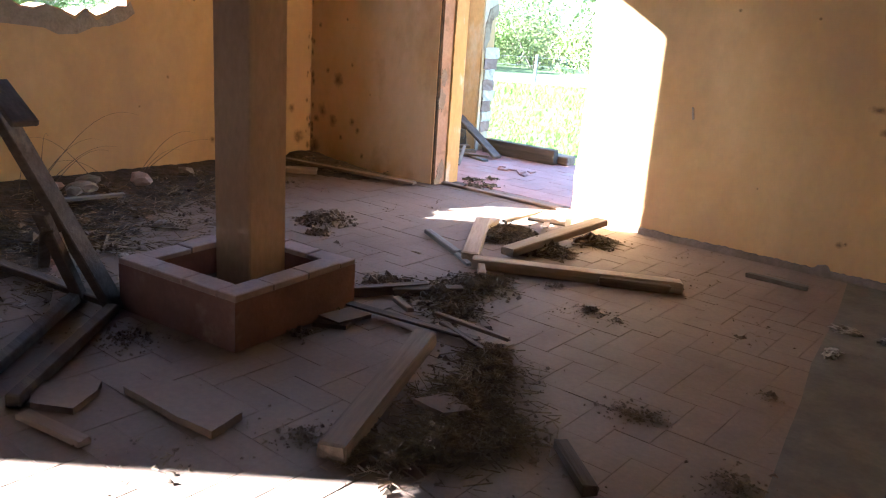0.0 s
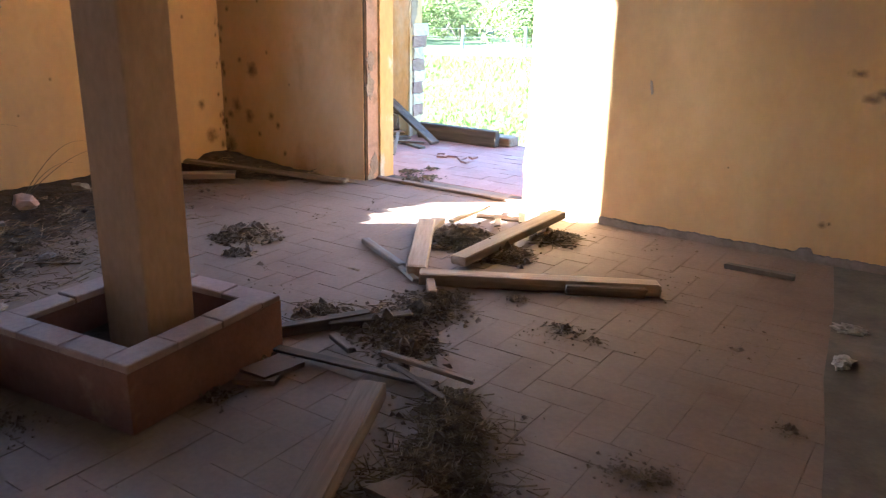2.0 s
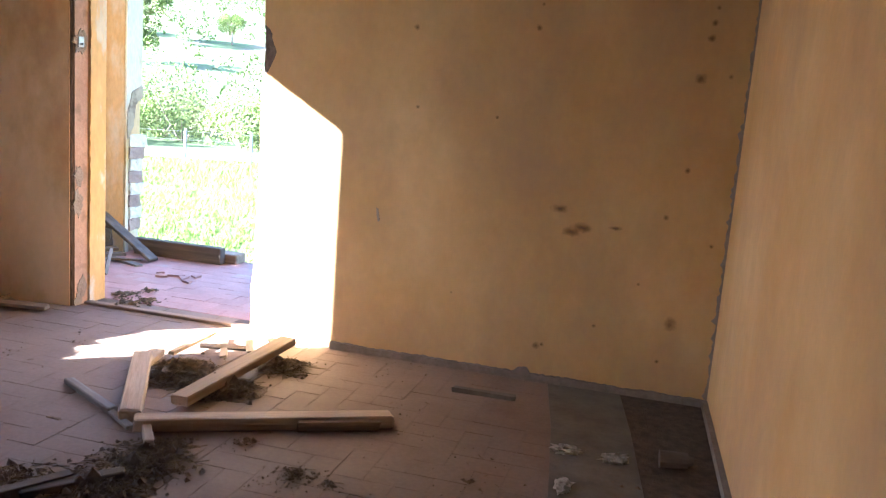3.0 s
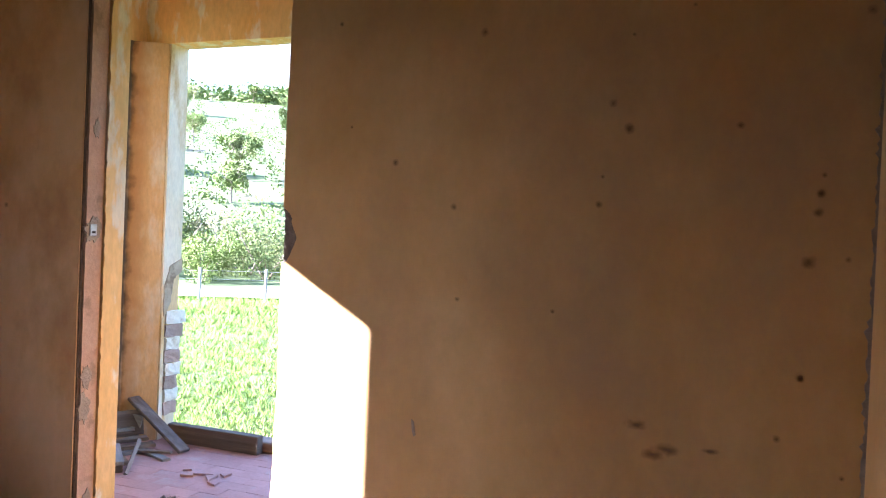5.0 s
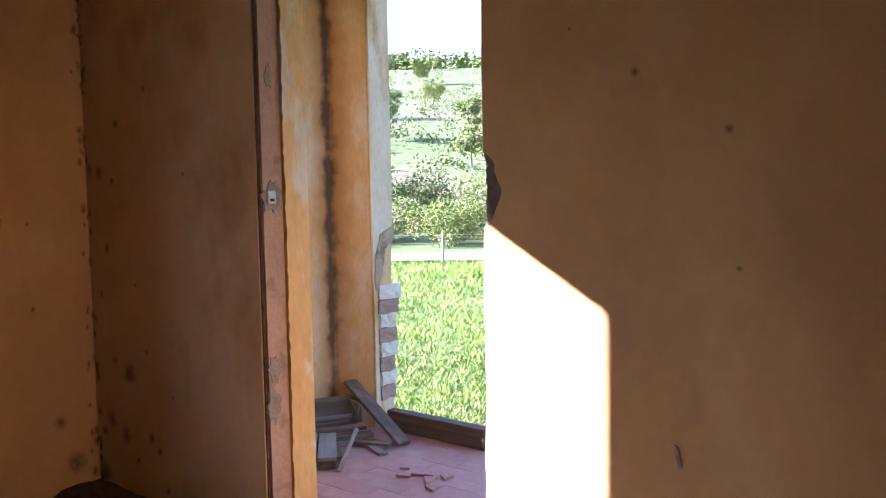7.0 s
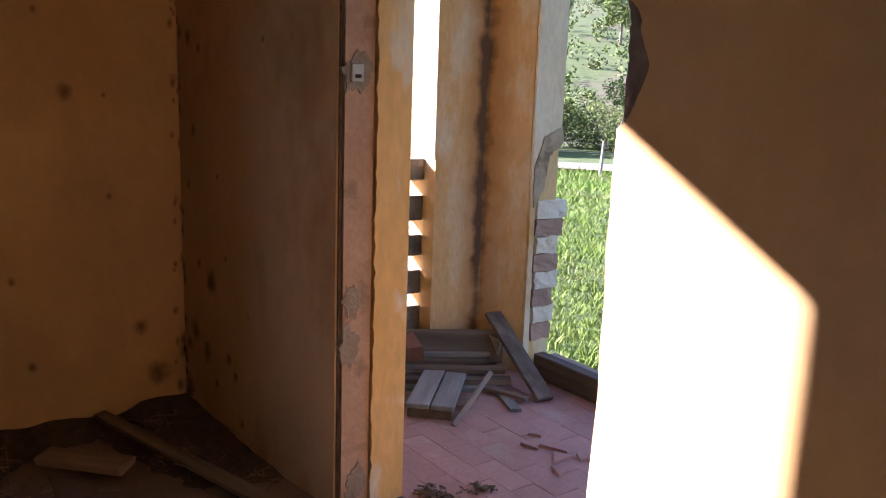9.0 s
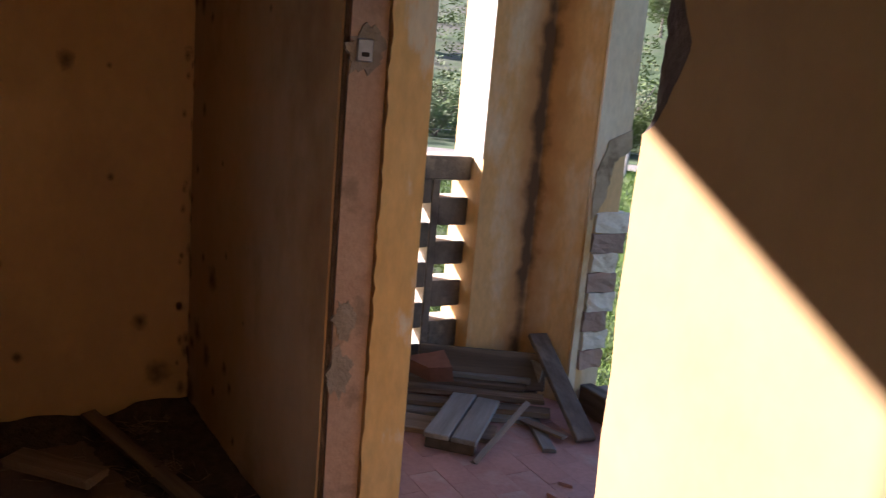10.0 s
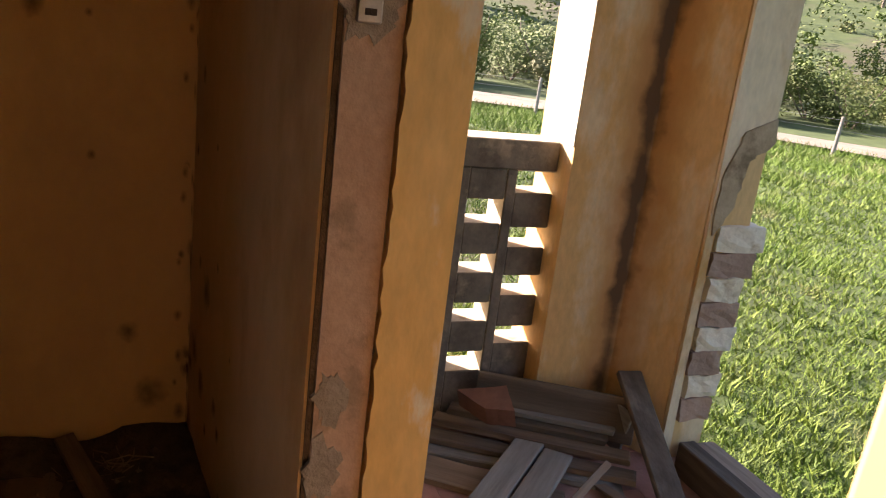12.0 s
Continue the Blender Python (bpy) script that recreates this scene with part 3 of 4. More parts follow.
M_TUFT = mat("leafy_pasture_tuft", (0.022, 0.060, 0.003), (0.19, 0.26, 0.030), 14.0, 0.75, 0.0, (0.24, 0.22, 0.11), 1.3, 0.58, 0.70)
verts, faces = [], []
for i in range(15000):
    a, r = radians(92 + 98 * rg.random()), 1.0 + 15 * rg.random() ** 1.5
    x, y = -3.0 + r * math.cos(a), 4.0 + r * math.sin(a)
    if x > -4.1 and y < 5.1:
        continue
    size = rg.uniform(0.6, 1.5) * (1 + 0.05 * r)
    for _ in range(8):
        blade(x + rg.gauss(0, 0.02) * size, y + rg.gauss(0, 0.02) * size, rg.uniform(0.02, 0.06) * size, rg.uniform(0.003, 0.007) * size, rg.uniform(0.015, 0.05) * size)
me = bpy.data.meshes.new("leafy_tufts")
me.from_pydata(verts, [], faces)
me.materials.append(M_TUFT)
tagged(new("leafy_tufts", me), "leafy green tufts in the short pasture", "grass", kind="stuff")


def fence_post(h):
    bm = bmesh.new()
    limb(bm, (0, 0, -0.3), (0.03, 0.02, h), 0.065, 0.05, 8)
    return obj("fence_post", bm, M_GREYWOOD, label="weathered grey wooden fence post in the pasture", category="fence post", group="pasture fence")


post = fence_post(1.25)
fr = 25.0
for i in range(24):
    a = radians(70 + 5.2 * i)
    x, y = -3.0 + fr * math.cos(a), 4.0 + fr * math.sin(a)
    m = Matrix.Translation((x, y, land(x, y)))
    if i == 0:
        post.matrix_basis = m
    else:
        copy_thing(post, m @ Matrix.Rotation(ro.uniform(-0.06, 0.06), 4, "X"))
bm = bmesh.new()
for h in (0.5, 0.85, 1.15):
    for i in range(23):
        p = []
        for j in (i, i + 1):
            a = radians(70 + 5.2 * j)
            x, y = -3.0 + fr * math.cos(a), 4.0 + fr * math.sin(a)
            p.append((x, y, land(x, y) + h))
        limb(bm, p[0], p[1], 0.004, 0.004, 3)
obj("fence_wire", bm, M_METAL, label="thin wires along the pasture fence", category="wire", kind="stuff")
# ---- things in the room ----
# planter with the column
planter = thing("planter", (-1.868, 1.366, 0.0), "red-brown square plinth box round a column, tiled rim", "planter", rz=6)
S, H = 0.275, 0.178
for a, b, c, d in ((-S, S, -S, -S + 0.07), (-S, S, S - 0.07, S), (-S, -S + 0.07, -S + 0.07, S - 0.07), (S - 0.07, S, -S + 0.07, S - 0.07)):
    bm = bmesh.new()
    box(bm, a, b, c, d, 0, H - 0.02)
    part("side", bm, M_CLAY, planter)
bm = bmesh.new()
box(bm, -S + 0.07, S - 0.07, -S + 0.07, S - 0.07, 0.0, 0.062)
part("soil", bm, M_DIRT, planter)
rt = random.Random(5)
w = 0.078
for side in range(4):
    n = 3
    L = (2 * S - w) / n
    for k in range(n):
        bm = bmesh.new()
        x0 = -S + 0.0 + k * L
        dz = rt.uniform(-0.003, 0.003)
        box(bm, x0 + 0.001, x0 + L - 0.001, -S - 0.001, -S + w, H - 0.02, H + dz, bevel=0.003, m=Matrix.Rotation(side * math.pi / 2, 4, "Z"))
        part("rim_tile", bm, M_CLAYTOP, planter)
bm = bmesh.new()
box(bm, -0.083, 0.083, -0.083, 0.083, 0.0, ROOM_H, bevel=0.005)
col = obj("column", bm, M_COLUMN, label="square ochre plastered column standing in the planter", category="column", kind="structure")
col.matrix_basis = pose(-1.875, 1.415, 0.06, 0, 0, 6)
col.scale = (1, 1, (ROOM_H - 0.06) / ROOM_H)


def plank(name, a, b, w, h, material, label, category="plank", z0=0.0, tilt=0.0, lift=0.0, group="loose boards"):
    """A board lying from a to b; lift raises its far end."""
    a, b = Vector((a[0], a[1], 0)), Vector((b[0], b[1], 0))
    L = (b - a).length
    bm = bmesh.new()
    box(bm, 0, L, -w / 2, w / 2, 0, h, bevel=min(w, h) * 0.12)
    r = random.Random(int(1000 * abs(a.x + b.y)))
    for v in bm.verts:
        v.co += Vector((r.uniform(-0.006, 0.006), r.uniform(-0.003, 0.003), r.uniform(-0.0015, 0.0015)))
    ob = obj(name, bm, material, label=label, category=category, group=group)
    ang = math.degrees(math.atan2(b.y - a.y, b.x - a.x))
    ob.matrix_basis = pose(a.x, a.y, z0, tilt, -math.degrees(math.atan2(lift, L)), ang)
    return ob
# ---- marks on the walls ----
def disc_mesh(name, material, seed):
    r = random.Random(seed)
    me = bpy.data.meshes.new(name)
    pts = [(0, 0, 0)] + [(r.uniform(0.85, 1.1) * math.cos(2 * math.pi * i / 14), r.uniform(0.85, 1.1) * math.sin(2 * math.pi * i / 14), 0) for i in range(14)]
    me.from_pydata(pts, [], [(0, 1 + i, 1 + (i + 1) % 14) for i in range(14)])
    me.materials.append(material)
    return me


SPOTS = [disc_mesh("spot_%d" % i, M_SPOT, i) for i in range(3)]
SCUFFS = [disc_mesh("scuff_%d" % i, M_SCUFF, i + 9) for i in range(2)]
D_ANG = math.degrees(math.atan2(WY0 - CY, (JL - 0.03) - XA))


def mark(parent, meshes, x, y, z, rx, rz, r, ratio, k):
    o = new("stain", meshes[k % len(meshes)])
    o.parent = parent
    o.matrix_basis = pose(x, y, z, rx, 0, rz) @ Matrix.Diagonal((r, r * ratio, 1, 1))


def on_d(u, z, r, ratio=1.3, k=0):
    """A spot on the west pier, u metres along the wall from the corner."""
    a = radians(D_ANG)
    mark(wall_n, SPOTS, XA + u * math.cos(a) + 0.0155 * math.sin(a), CY + u * math.sin(a) - 0.0155 * math.cos(a), z, 90, D_ANG, r, ratio, k)


for u, z, r in ((0.24, 0.57, 0.055), (0.11, 0.36, 0.05), (0.06, 0.30, 0.03), (0.36, 0.31, 0.028), (0.27, 0.2, 0.02), (0.18, 1.38, 0.022), (0.10, 1.42, 0.03),
                (0.41, 0.26, 0.024), (0.35, 0.67, 0.014), (0.61, 1.4, 0.014), (0.2, 0.30, 0.045), (0.15, 0.62, 0.02), (0.08, 0.9, 0.02), (0.13, 1.1, 0.025), (0.05, 0.12, 0.06),
                (0.45, 0.1, 0.02), (0.3, 0.95, 0.012), (0.5, 0.5, 0.01), (0.22, 1.62, 0.02), (0.4, 1.75, 0.018)):
    on_d(u, z, r, 1.25, int(u * 100))
rm = random.Random(15)
for i in range(34):
    z = rm.uniform(0.05, 2.2)
    on_d(abs(rm.gauss(0, 0.018)) + 0.008, z, rm.uniform(0.008, 0.022), 1.8, i)
    mark(wall_w, SPOTS, XA + 0.0035, CY - abs(rm.gauss(0, 0.02)) - 0.01, z + 0.03, 90, 90, rm.uniform(0.008, 0.02), 1.8, i)
for y, z, r in ((2.853, 0.502, 0.016), (2.745, 0.414, 0.026), (2.893, 0.21, 0.018), (3.124, 0.766, 0.013), (3.121, 1.097, 0.012), (3.017, 1.103, 0.03), (2.69, 0.145, 0.02),
                (2.76, 0.56, 0.006), (2.6, 0.9, 0.01), (2.45, 0.5, 0.012), (3.2, 0.3, 0.03), (3.25, 0.12, 0.05), (2.3, 0.35, 0.008), (2.95, 1.35, 0.015), (2.4, 1.3, 0.02)):
    mark(wall_w, SPOTS, XA + 0.0035, y - 0.06 + (y - 2.7) * 0.2, z * 1.06 + 0.05, 90, 90, r * 1.25, 1.1, int(y * 10))
for x, z, r in ((-1.131, 1.447, 0.018), (-0.615, 1.471, 0.018), (0.033, 1.310, 0.031), (0.142, 1.323, 0.015), (-1.104, 1.119, 0.013), (-0.756, 1.100, 0.011), (0.028, 0.951, 0.015),
                (-0.033, 0.757, 0.018), (0.153, 0.660, 0.013), (-0.501, 0.155, 0.024), (-0.479, 0.162, 0.013), (0.036, 0.327, 0.039), (-0.000, 0.161, 0.013), (-0.270, 0.275, 0.013),
                (-0.582, 1.807, 0.020), (-0.524, 1.723, 0.026), (-0.181, 1.729, 0.018), (-1.040, 2.066, 0.022), (-1.613, 2.127, 0.013), (-0.523, 2.033, 0.011), (-1.368, 1.605, 0.020),
                (-0.605, 1.564, 0.011), (0.054, 1.462, 0.022), (0.060, 1.519, 0.018), (0.066, 1.576, 0.013), (0.173, 2.071, 0.022), (-0.892, 0.335, 0.009), (-1.553, 1.737, 0.008), (-0.334, 2.119, 0.011), (-0.110, 0.474, 0.009)):
    mark(wall_n, SPOTS, x, WY0 - 0.0035, z, 90, 0, r * 0.95, 1.0, int(abs(x) * 100))
for x, z, r, q in ((-0.460, 0.749, 0.05, 0.45), (-0.359, 0.680, 0.06, 0.45), (-0.405, 0.658, 0.05, 0.5), (-0.224, 0.693, 0.04, 0.3)):
    mark(wall_n, SCUFFS, x, WY0 - 0.003, z, 90, 0, r, q, int(abs(x) * 100))
# scratch beside the sunlit strip
bm = bmesh.new()
prism(bm, [(-1.262, 0.668), (-1.253, 0.663), (-1.243, 0.612), (-1.251, 0.607), (-1.258, 0.63)], "y", WY0 - 0.004, WY0)
part("gouge", bm, M_MORTAR, wall_n)
# crumbled joint with the partition
rc = random.Random(8)
bm = bmesh.new()
pl, pr = [], []
for i in range(180):
    z = 0.03 + i * 0.0144
    pl.append((0.215 - 0.003 - abs(rc.gauss(0, 0.007)) - 0.008 * abs(noise.noise((z * 6, 0, 1.0))), z))
    pr.append((0.217, z))
prism(bm, pl + pr[::-1], "y", WY0 - 0.006, WY0)
part("crumbled_joint", bm, M_MORTAR, wall_n, "crumbled mortar joint in the corner")
# strike box left in the stripped door seat
bm = bmesh.new()
box(bm, JL - 0.022, JL - 0.002, WY0 + 0.022, WY0 + 0.062, 1.278, 1.33, bevel=0.003)
latch = part("strike_box", bm, M_METAL, wall_n, "worn steel strike box of a lost door")
# solid black bar painting the darkness inside the slot
bm = bmesh.new()
box(bm, JL - 0.003, JL + 0.0, WY0 + 0.034, WY0 + 0.052, 1.29, 1.30)
part("slot", bm, M_BLACK, latch)
# skirting along the walls
M_SKIRT = mat("dusty_cement_skirting", (0.17, 0.135, 0.105), (0.26, 0.21, 0.17), 14.0, 0.9, 0.4)
rk = random.Random(6)
bm = bmesh.new()
prof = [(-1.44 + 1.655 * i / 120, 0.030 + rk.uniform(-0.003, 0.003) + 0.006 * noise.noise((i * 0.11, 0, 0)) + (0.02 if 62 < i < 67 else 0)) for i in range(121)]
prism(bm, [(-1.44, 0.0)] + prof + [(0.215, 0.0)], "y", WY0 - 0.026, WY0)
tagged(obj("baseboard", bm, M_SKIRT, label="chipped dark cement skirting at the wall foot", category="baseboard"), kind="structure")
bm = bmesh.new()
prism(bm, [(0.195, WY0 - 0.026), (0.2165, WY0 - 0.026), (0.298, 0.77), (0.277, 0.77)], "z", 0.0, 0.035)
tagged(obj("baseboard", bm, M_SKIRT, label="dark cement skirting at the partition foot", category="baseboard"), kind="structure")
# dark cement strip in the floor
bm = bmesh.new()
prism(bm, [(-0.43, 3.50), (-0.13, 3.51), (-0.07, 3.1), (0.0, 2.5), (0.06, 1.9), (0.14, 1.1), (-0.06, 1.1), (-0.18, 1.83), (-0.22, 2.1), (-0.28, 2.42), (-0.35, 3.01)], "z", -0.01, 0.006)
part("cement_strip", bm, M_CEMENT, floor, "dark worn cement strip")
bm = bmesh.new()
prism(bm, [(-0.13, 3.512), (0.195, 3.512), (0.27, 1.1), (0.14, 1.1), (0.06, 1.9), (0.0, 2.5), (-0.07, 3.1)], "z", -0.01, 0.004)
part("dirt_strip", bm, M_DIRT, floor, "brown dirty strip at the wall foot")
bm = bmesh.new()
box(bm, JL, JR, WY0 + 0.06, WY0 + 0.10, 0.0, 0.016, bevel=0.003)
tagged(obj("threshold", bm, M_WOOD, label="worn wooden strip across the doorway", category="threshold"), kind="structure")

# ---- litter ----
def litter(name, spots, material, n, length, thick, seed, label, clods=0, clod=0.012, clod_mat=None, base=None, kind="stuff"):
    """Dry stalks and clods scattered over round spots (x, y, radius, height)."""
    r = random.Random(seed)
    vs, fs, mi = [], [], []
    area = sum(s[2] ** 2 for s in spots)
    for x, y, rad, hgt in spots:
        share = rad ** 2 / area
        for _ in range(int(n * share)):
            a, q = r.uniform(0, 6.283), rad * min(abs(r.gauss(0, 0.55)), 1.3)
            px, py = x + q * math.cos(a), y + q * math.sin(a)
            pz = max(0.002, hgt * (1 - (q / rad) ** 2) * r.uniform(0.3, 1.0)) + 0.003
            L, w, d, tilt = length * r.uniform(0.35, 1.3), thick * r.uniform(0.5, 1.4), r.uniform(0, 6.283), r.gauss(0, 0.16)
            dx, dy, dz = math.cos(d) * L / 2, math.sin(d) * L / 2, tilt * L / 2
            nx, ny = -math.sin(d) * w, math.cos(d) * w
            k = len(vs)
            for s in (-1, 1):
                z = max(0.002, pz + s * dz)
                vs += [(px + s * dx + nx, py + s * dy + ny, z), (px + s * dx - nx, py + s * dy - ny, z), (px + s * dx, py + s * dy, z + w * 1.6)]
            for u, v in ((0, 1), (1, 2), (2, 0)):
                fs.append((k + u, k + v, k + 3 + v, k + 3 + u))
                mi.append(0)
        for _ in range(int(clods * share)):
            a, q = r.uniform(0, 6.283), rad * min(abs(r.gauss(0, 0.6)), 1.5)
            px, py = x + q * math.cos(a), y + q * math.sin(a)
            s = clod * r.lognormvariate(-0.2, 0.5)
            pz = max(0.0, hgt * (1 - (q / rad) ** 2)) * r.uniform(0.3, 1.0) + s * 0.4
            k = len(vs)
            for ox, oy, oz in ((1, 0, 0), (-1, 0, 0), (0, 1, 0), (0, -1, 0), (0, 0, 0.8), (0, 0, -0.6)):
                vs.append((px + s * (ox + r.uniform(-0.4, 0.4)), py + s * (oy + r.uniform(-0.4, 0.4)), max(0.0, pz + s * (oz + r.uniform(-0.3, 0.3)))))
            for t3 in ((0, 2, 4), (2, 1, 4), (1, 3, 4), (3, 0, 4), (2, 0, 5), (1, 2, 5), (3, 1, 5), (0, 3, 5)):
                fs.append(tuple(k + q2 for q2 in t3))
                mi.append(1)
    me = bpy.data.meshes.new(name)
    me.from_pydata(vs, [], fs)
    me.materials.append(material)
    me.materials.append(clod_mat or M_CLOD)
    me.polygons.foreach_set("material_index", mi)
    return tagged(new(name, me), label, "debris", kind=kind)


def mound(name, x0, x1, y0, y1, n, height, material, label, seed):
    """A low uneven heap of dirt; height(x, y) may be negative where the floor shows."""
    bm = bmesh.new()
    grid = []
    for i in range(n + 1):
        row = []
        for j in range(n + 1):
            x, y = x0 + (x1 - x0) * i / n, y0 + (y1 - y0) * j / n
            h = height(x, y) + 0.010 * noise.noise((x * 14, y * 14, seed)) + 0.005 * noise.noise((x * 45, y * 45, seed))
            row.append(bm.verts.new((x, y, max(h, -0.012))))
        grid.append(row)
    for i in range(n):
        for j in range(n):
            q = (grid[i][j], grid[i + 1][j], grid[i + 1][j + 1], grid[i][j + 1])
            if max(v.co.z for v in q) > -0.004:
                bm.faces.new(q)
    return obj(name, bm, material, label=label, category="dirt", kind="stuff", smooth=True)


def heap_w(x, y):
    wall = max(0.0, 1 - (x - XA) / 0.75)
    edge = -2.40 - 0.62 * (y - 0.95) * (1 if y > 0.95 else 0.25) + 0.16 * noise.noise((x * 3, y * 3, 5.0))
    inside = min(1.0, (edge - x) / 0.25)
    near_d = 0.0
    dd = (CY + (x - XA) * 0.13) - y
    if x < -2.95 and dd < 0.42:
        near_d = min(1.0, (0.42 - dd) / 0.25) * min(1.0, (-2.92 - x) / 0.3)
    k = max(inside, near_d)
    return -0.02 + (0.025 + 0.075 * wall ** 1.5) * max(k, -0.3) if k > -0.5 else -0.02


mound("dirt_heap", XA + 0.002, -2.2, -0.3, 3.52, 130, heap_w, M_DIRT, "dark dirt and rotted litter heaped along the wall", 3.0)
ls = [(-3.6 + 0.25 * (i % 4), 0.55 + 0.3 * (i // 4), 0.27, 0.075 - 0.015 * (i % 4)) for i in range(32) if -3.6 + 0.25 * (i % 4) < -2.55 - 0.5 * max(0, 0.55 + 0.3 * (i // 4) - 1.25)]
ls += [(-2.429, 0.962, 0.25, 0.02), (-2.361, 0.566, 0.3, 0.02), (-2.692, 1.348, 0.22, 0.03), (-3.404, 3.254, 0.2, 0.05), (-3.149, 3.405, 0.12, 0.03), (-3.669, 3.230, 0.2, 0.07)]
litter("straw_litter", ls, M_STRAW, 3600, 0.07, 0.0016, 2, "dry straw, twigs and leaves over the dirt", clods=700, clod=0.010)
litter("straw_litter", [(-0.943, 1.562, 0.13, 0.025), (-0.880, 1.375, 0.18, 0.035), (-0.801, 1.159, 0.17, 0.03), (-0.709, 1.312, 0.12, 0.02), (-0.863, 1.015, 0.11, 0.015), (-1.038, 1.671, 0.10, 0.02)],
       M_STRAW, 2600, 0.06, 0.0016, 5, "dark straw and dirt swept across the tiles", clods=1300, clod=0.006)
litter("straw_litter", [(-1.491, 1.993, 0.13, 0.02), (-1.461, 2.156, 0.13, 0.02), (-1.451, 2.291, 0.08, 0.012), (-1.341, 1.885, 0.12, 0.015), (-1.730, 1.936, 0.09, 0.012)], M_STRAW, 2000, 0.05, 0.0013, 6,
       "straw and dirt beside the broken boards", clods=1500, clod=0.007)
litter("straw_nest", [(-1.796, 2.891, 0.15, 0.06), (-1.648, 2.822, 0.12, 0.05), (-1.534, 2.830, 0.10, 0.03), (-1.482, 3.165, 0.10, 0.03)], M_STRAW, 2600, 0.06, 0.0013, 7, "brown straw nest inside the fallen door frame", clods=900, clod=0.009)
litter("dung_pile", [(-2.586, 2.400, 0.12, 0.03), (-2.412, 2.206, 0.05, 0.008)], M_STRAW, 700, 0.03, 0.0015, 8, "flat pile of dry dung and straw", clods=900, clod=0.009)
litter("dirt_patch", [(-1.266, 2.438, 0.055, 0.008), (-1.025, 2.290, 0.075, 0.008), (-0.903, 2.273, 0.04, 0.005), (-0.548, 1.649, 0.075, 0.012), (-0.478, 1.683, 0.05, 0.006), (-0.196, 1.496, 0.09, 0.01), (-0.299, 2.055, 0.04, 0.008), (-1.557, 1.359, 0.07, 0.01), (-1.598, 1.574, 0.08, 0.012), (-1.858, 0.941, 0.1, 0.01), (-1.054, 0.939, 0.07, 0.01)],
       M_STRAW, 330, 0.02, 0.001, 9, "crumbs of dirt and dung on the tiles", clods=1500, clod=0.004)
litter("dry_leaves", [(-2.76, 3.84, 0.09, 0.02), (-2.66, 3.72, 0.06, 0.01), (-2.60, 3.80, 0.08, 0.01), (-2.72, 4.0, 0.05, 0.01)], M_STRAW, 160, 0.03, 0.003, 10, "crumpled dry leaves behind the jamb", clods=160, clod=0.007)
rr = random.Random(44)
litter("floor_crumbs", [(rr.uniform(-2.6, -0.1), rr.uniform(0.7, 3.5), 0.22, 0.002) for _ in range(34)], M_STRAW, 160, 0.02, 0.0008, 11, "scattered crumbs of dirt and twigs", clods=520, clod=0.004)
litter("window_foot_crumbs", [(rr.uniform(-1.5, -0.4), rr.uniform(0.2, 0.9), 0.2, 0.002) for _ in range(8)], M_STRAW, 60, 0.03, 0.0012, 12, "crumbs on the sunlit tiles", clods=90, clod=0.006)

# ---- boards on the floor ----
plank("door_frame_post", (-1.686, 2.421), (-2.039, 2.980), 0.075, 0.045, M_PALEWOOD, "pale wooden post of a fallen door frame", "board")
plank("door_frame_post", (-1.644, 2.381), (-0.889, 2.787), 0.062, 0.045, M_PALEWOOD, "long pale rail of a fallen door frame", "board")
plank("board_stub", (-1.162, 2.597), (-0.916, 2.734), 0.035, 0.035, M_WOOD, "split stub lying along the fallen rail", "board")
plank("diagonal_board", (-1.605, 2.579), (-1.552, 3.326), 0.075, 0.035, M_PALEWOOD, "pale board propped on the straw nest", "board", z0=0.02, lift=0.035)
plank("batten", (-1.985, 2.906), (-2.031, 3.071), 0.06, 0.03, M_PALEWOOD, "short pale batten beside the frame", "board")
plank("slat", (-1.935, 3.020), (-1.943, 3.370), 0.025, 0.015, M_PALEWOOD, "thin pale slat in the sun", "slat", z0=0.03)
for i, (a, b) in enumerate((((-1.964, 3.361), (-1.780, 3.208)), ((-1.845, 3.293), (-1.725, 3.077)), ((-1.885, 3.161), (-1.695, 3.221)), ((-1.760, 3.356), (-1.652, 3.165)), ((-1.697, 3.398), (-1.589, 3.306)))):
    plank("splinter", a, b, 0.03, 0.008, M_PALEWOOD, "broken pale splinter of wood", "splinter", z0=0.03 + 0.004 * i, tilt=8 * (i % 3))
plank("grey_stick", (-2.112, 2.637), (-1.789, 2.464), 0.035, 0.022, M_GREYWOOD, "grey weathered stick on the tiles", "stick")
plank("stick", (-1.789, 2.458), (-1.655, 2.376), 0.022, 0.014, M_GREYWOOD, "thin broken stick beside the frame", "stick")
plank("chunk", (-1.650, 2.445), (-1.511, 2.277), 0.03, 0.03, M_PALEWOOD, "small pale chunk of wood", "wood chunk")
plank("dark_board", (-1.712, 1.727), (-1.561, 1.991), 0.04, 0.035, M_DARKWOOD, "dark broken board on the litter", "board")
plank("dark_board", (-1.620, 1.862), (-1.451, 2.076), 0.04, 0.03, M_DARKWOOD, "dark split board on the litter", "board")
plank("long_strip", (-1.657, 1.634), (-1.116, 1.724), 0.03, 0.012, M_DARKWOOD, "long dark strip of wood on the litter", "strip", z0=0.012)
plank("strip", (-1.342, 1.787), (-1.036, 1.784), 0.018, 0.012, M_WOOD, "thin split strip of wood", "strip", z0=0.02)
plank("strip", (-1.283, 1.746), (-1.048, 1.672), 0.02, 0.012, M_DARKWOOD, "dark thin strip of wood", "strip", z0=0.015)
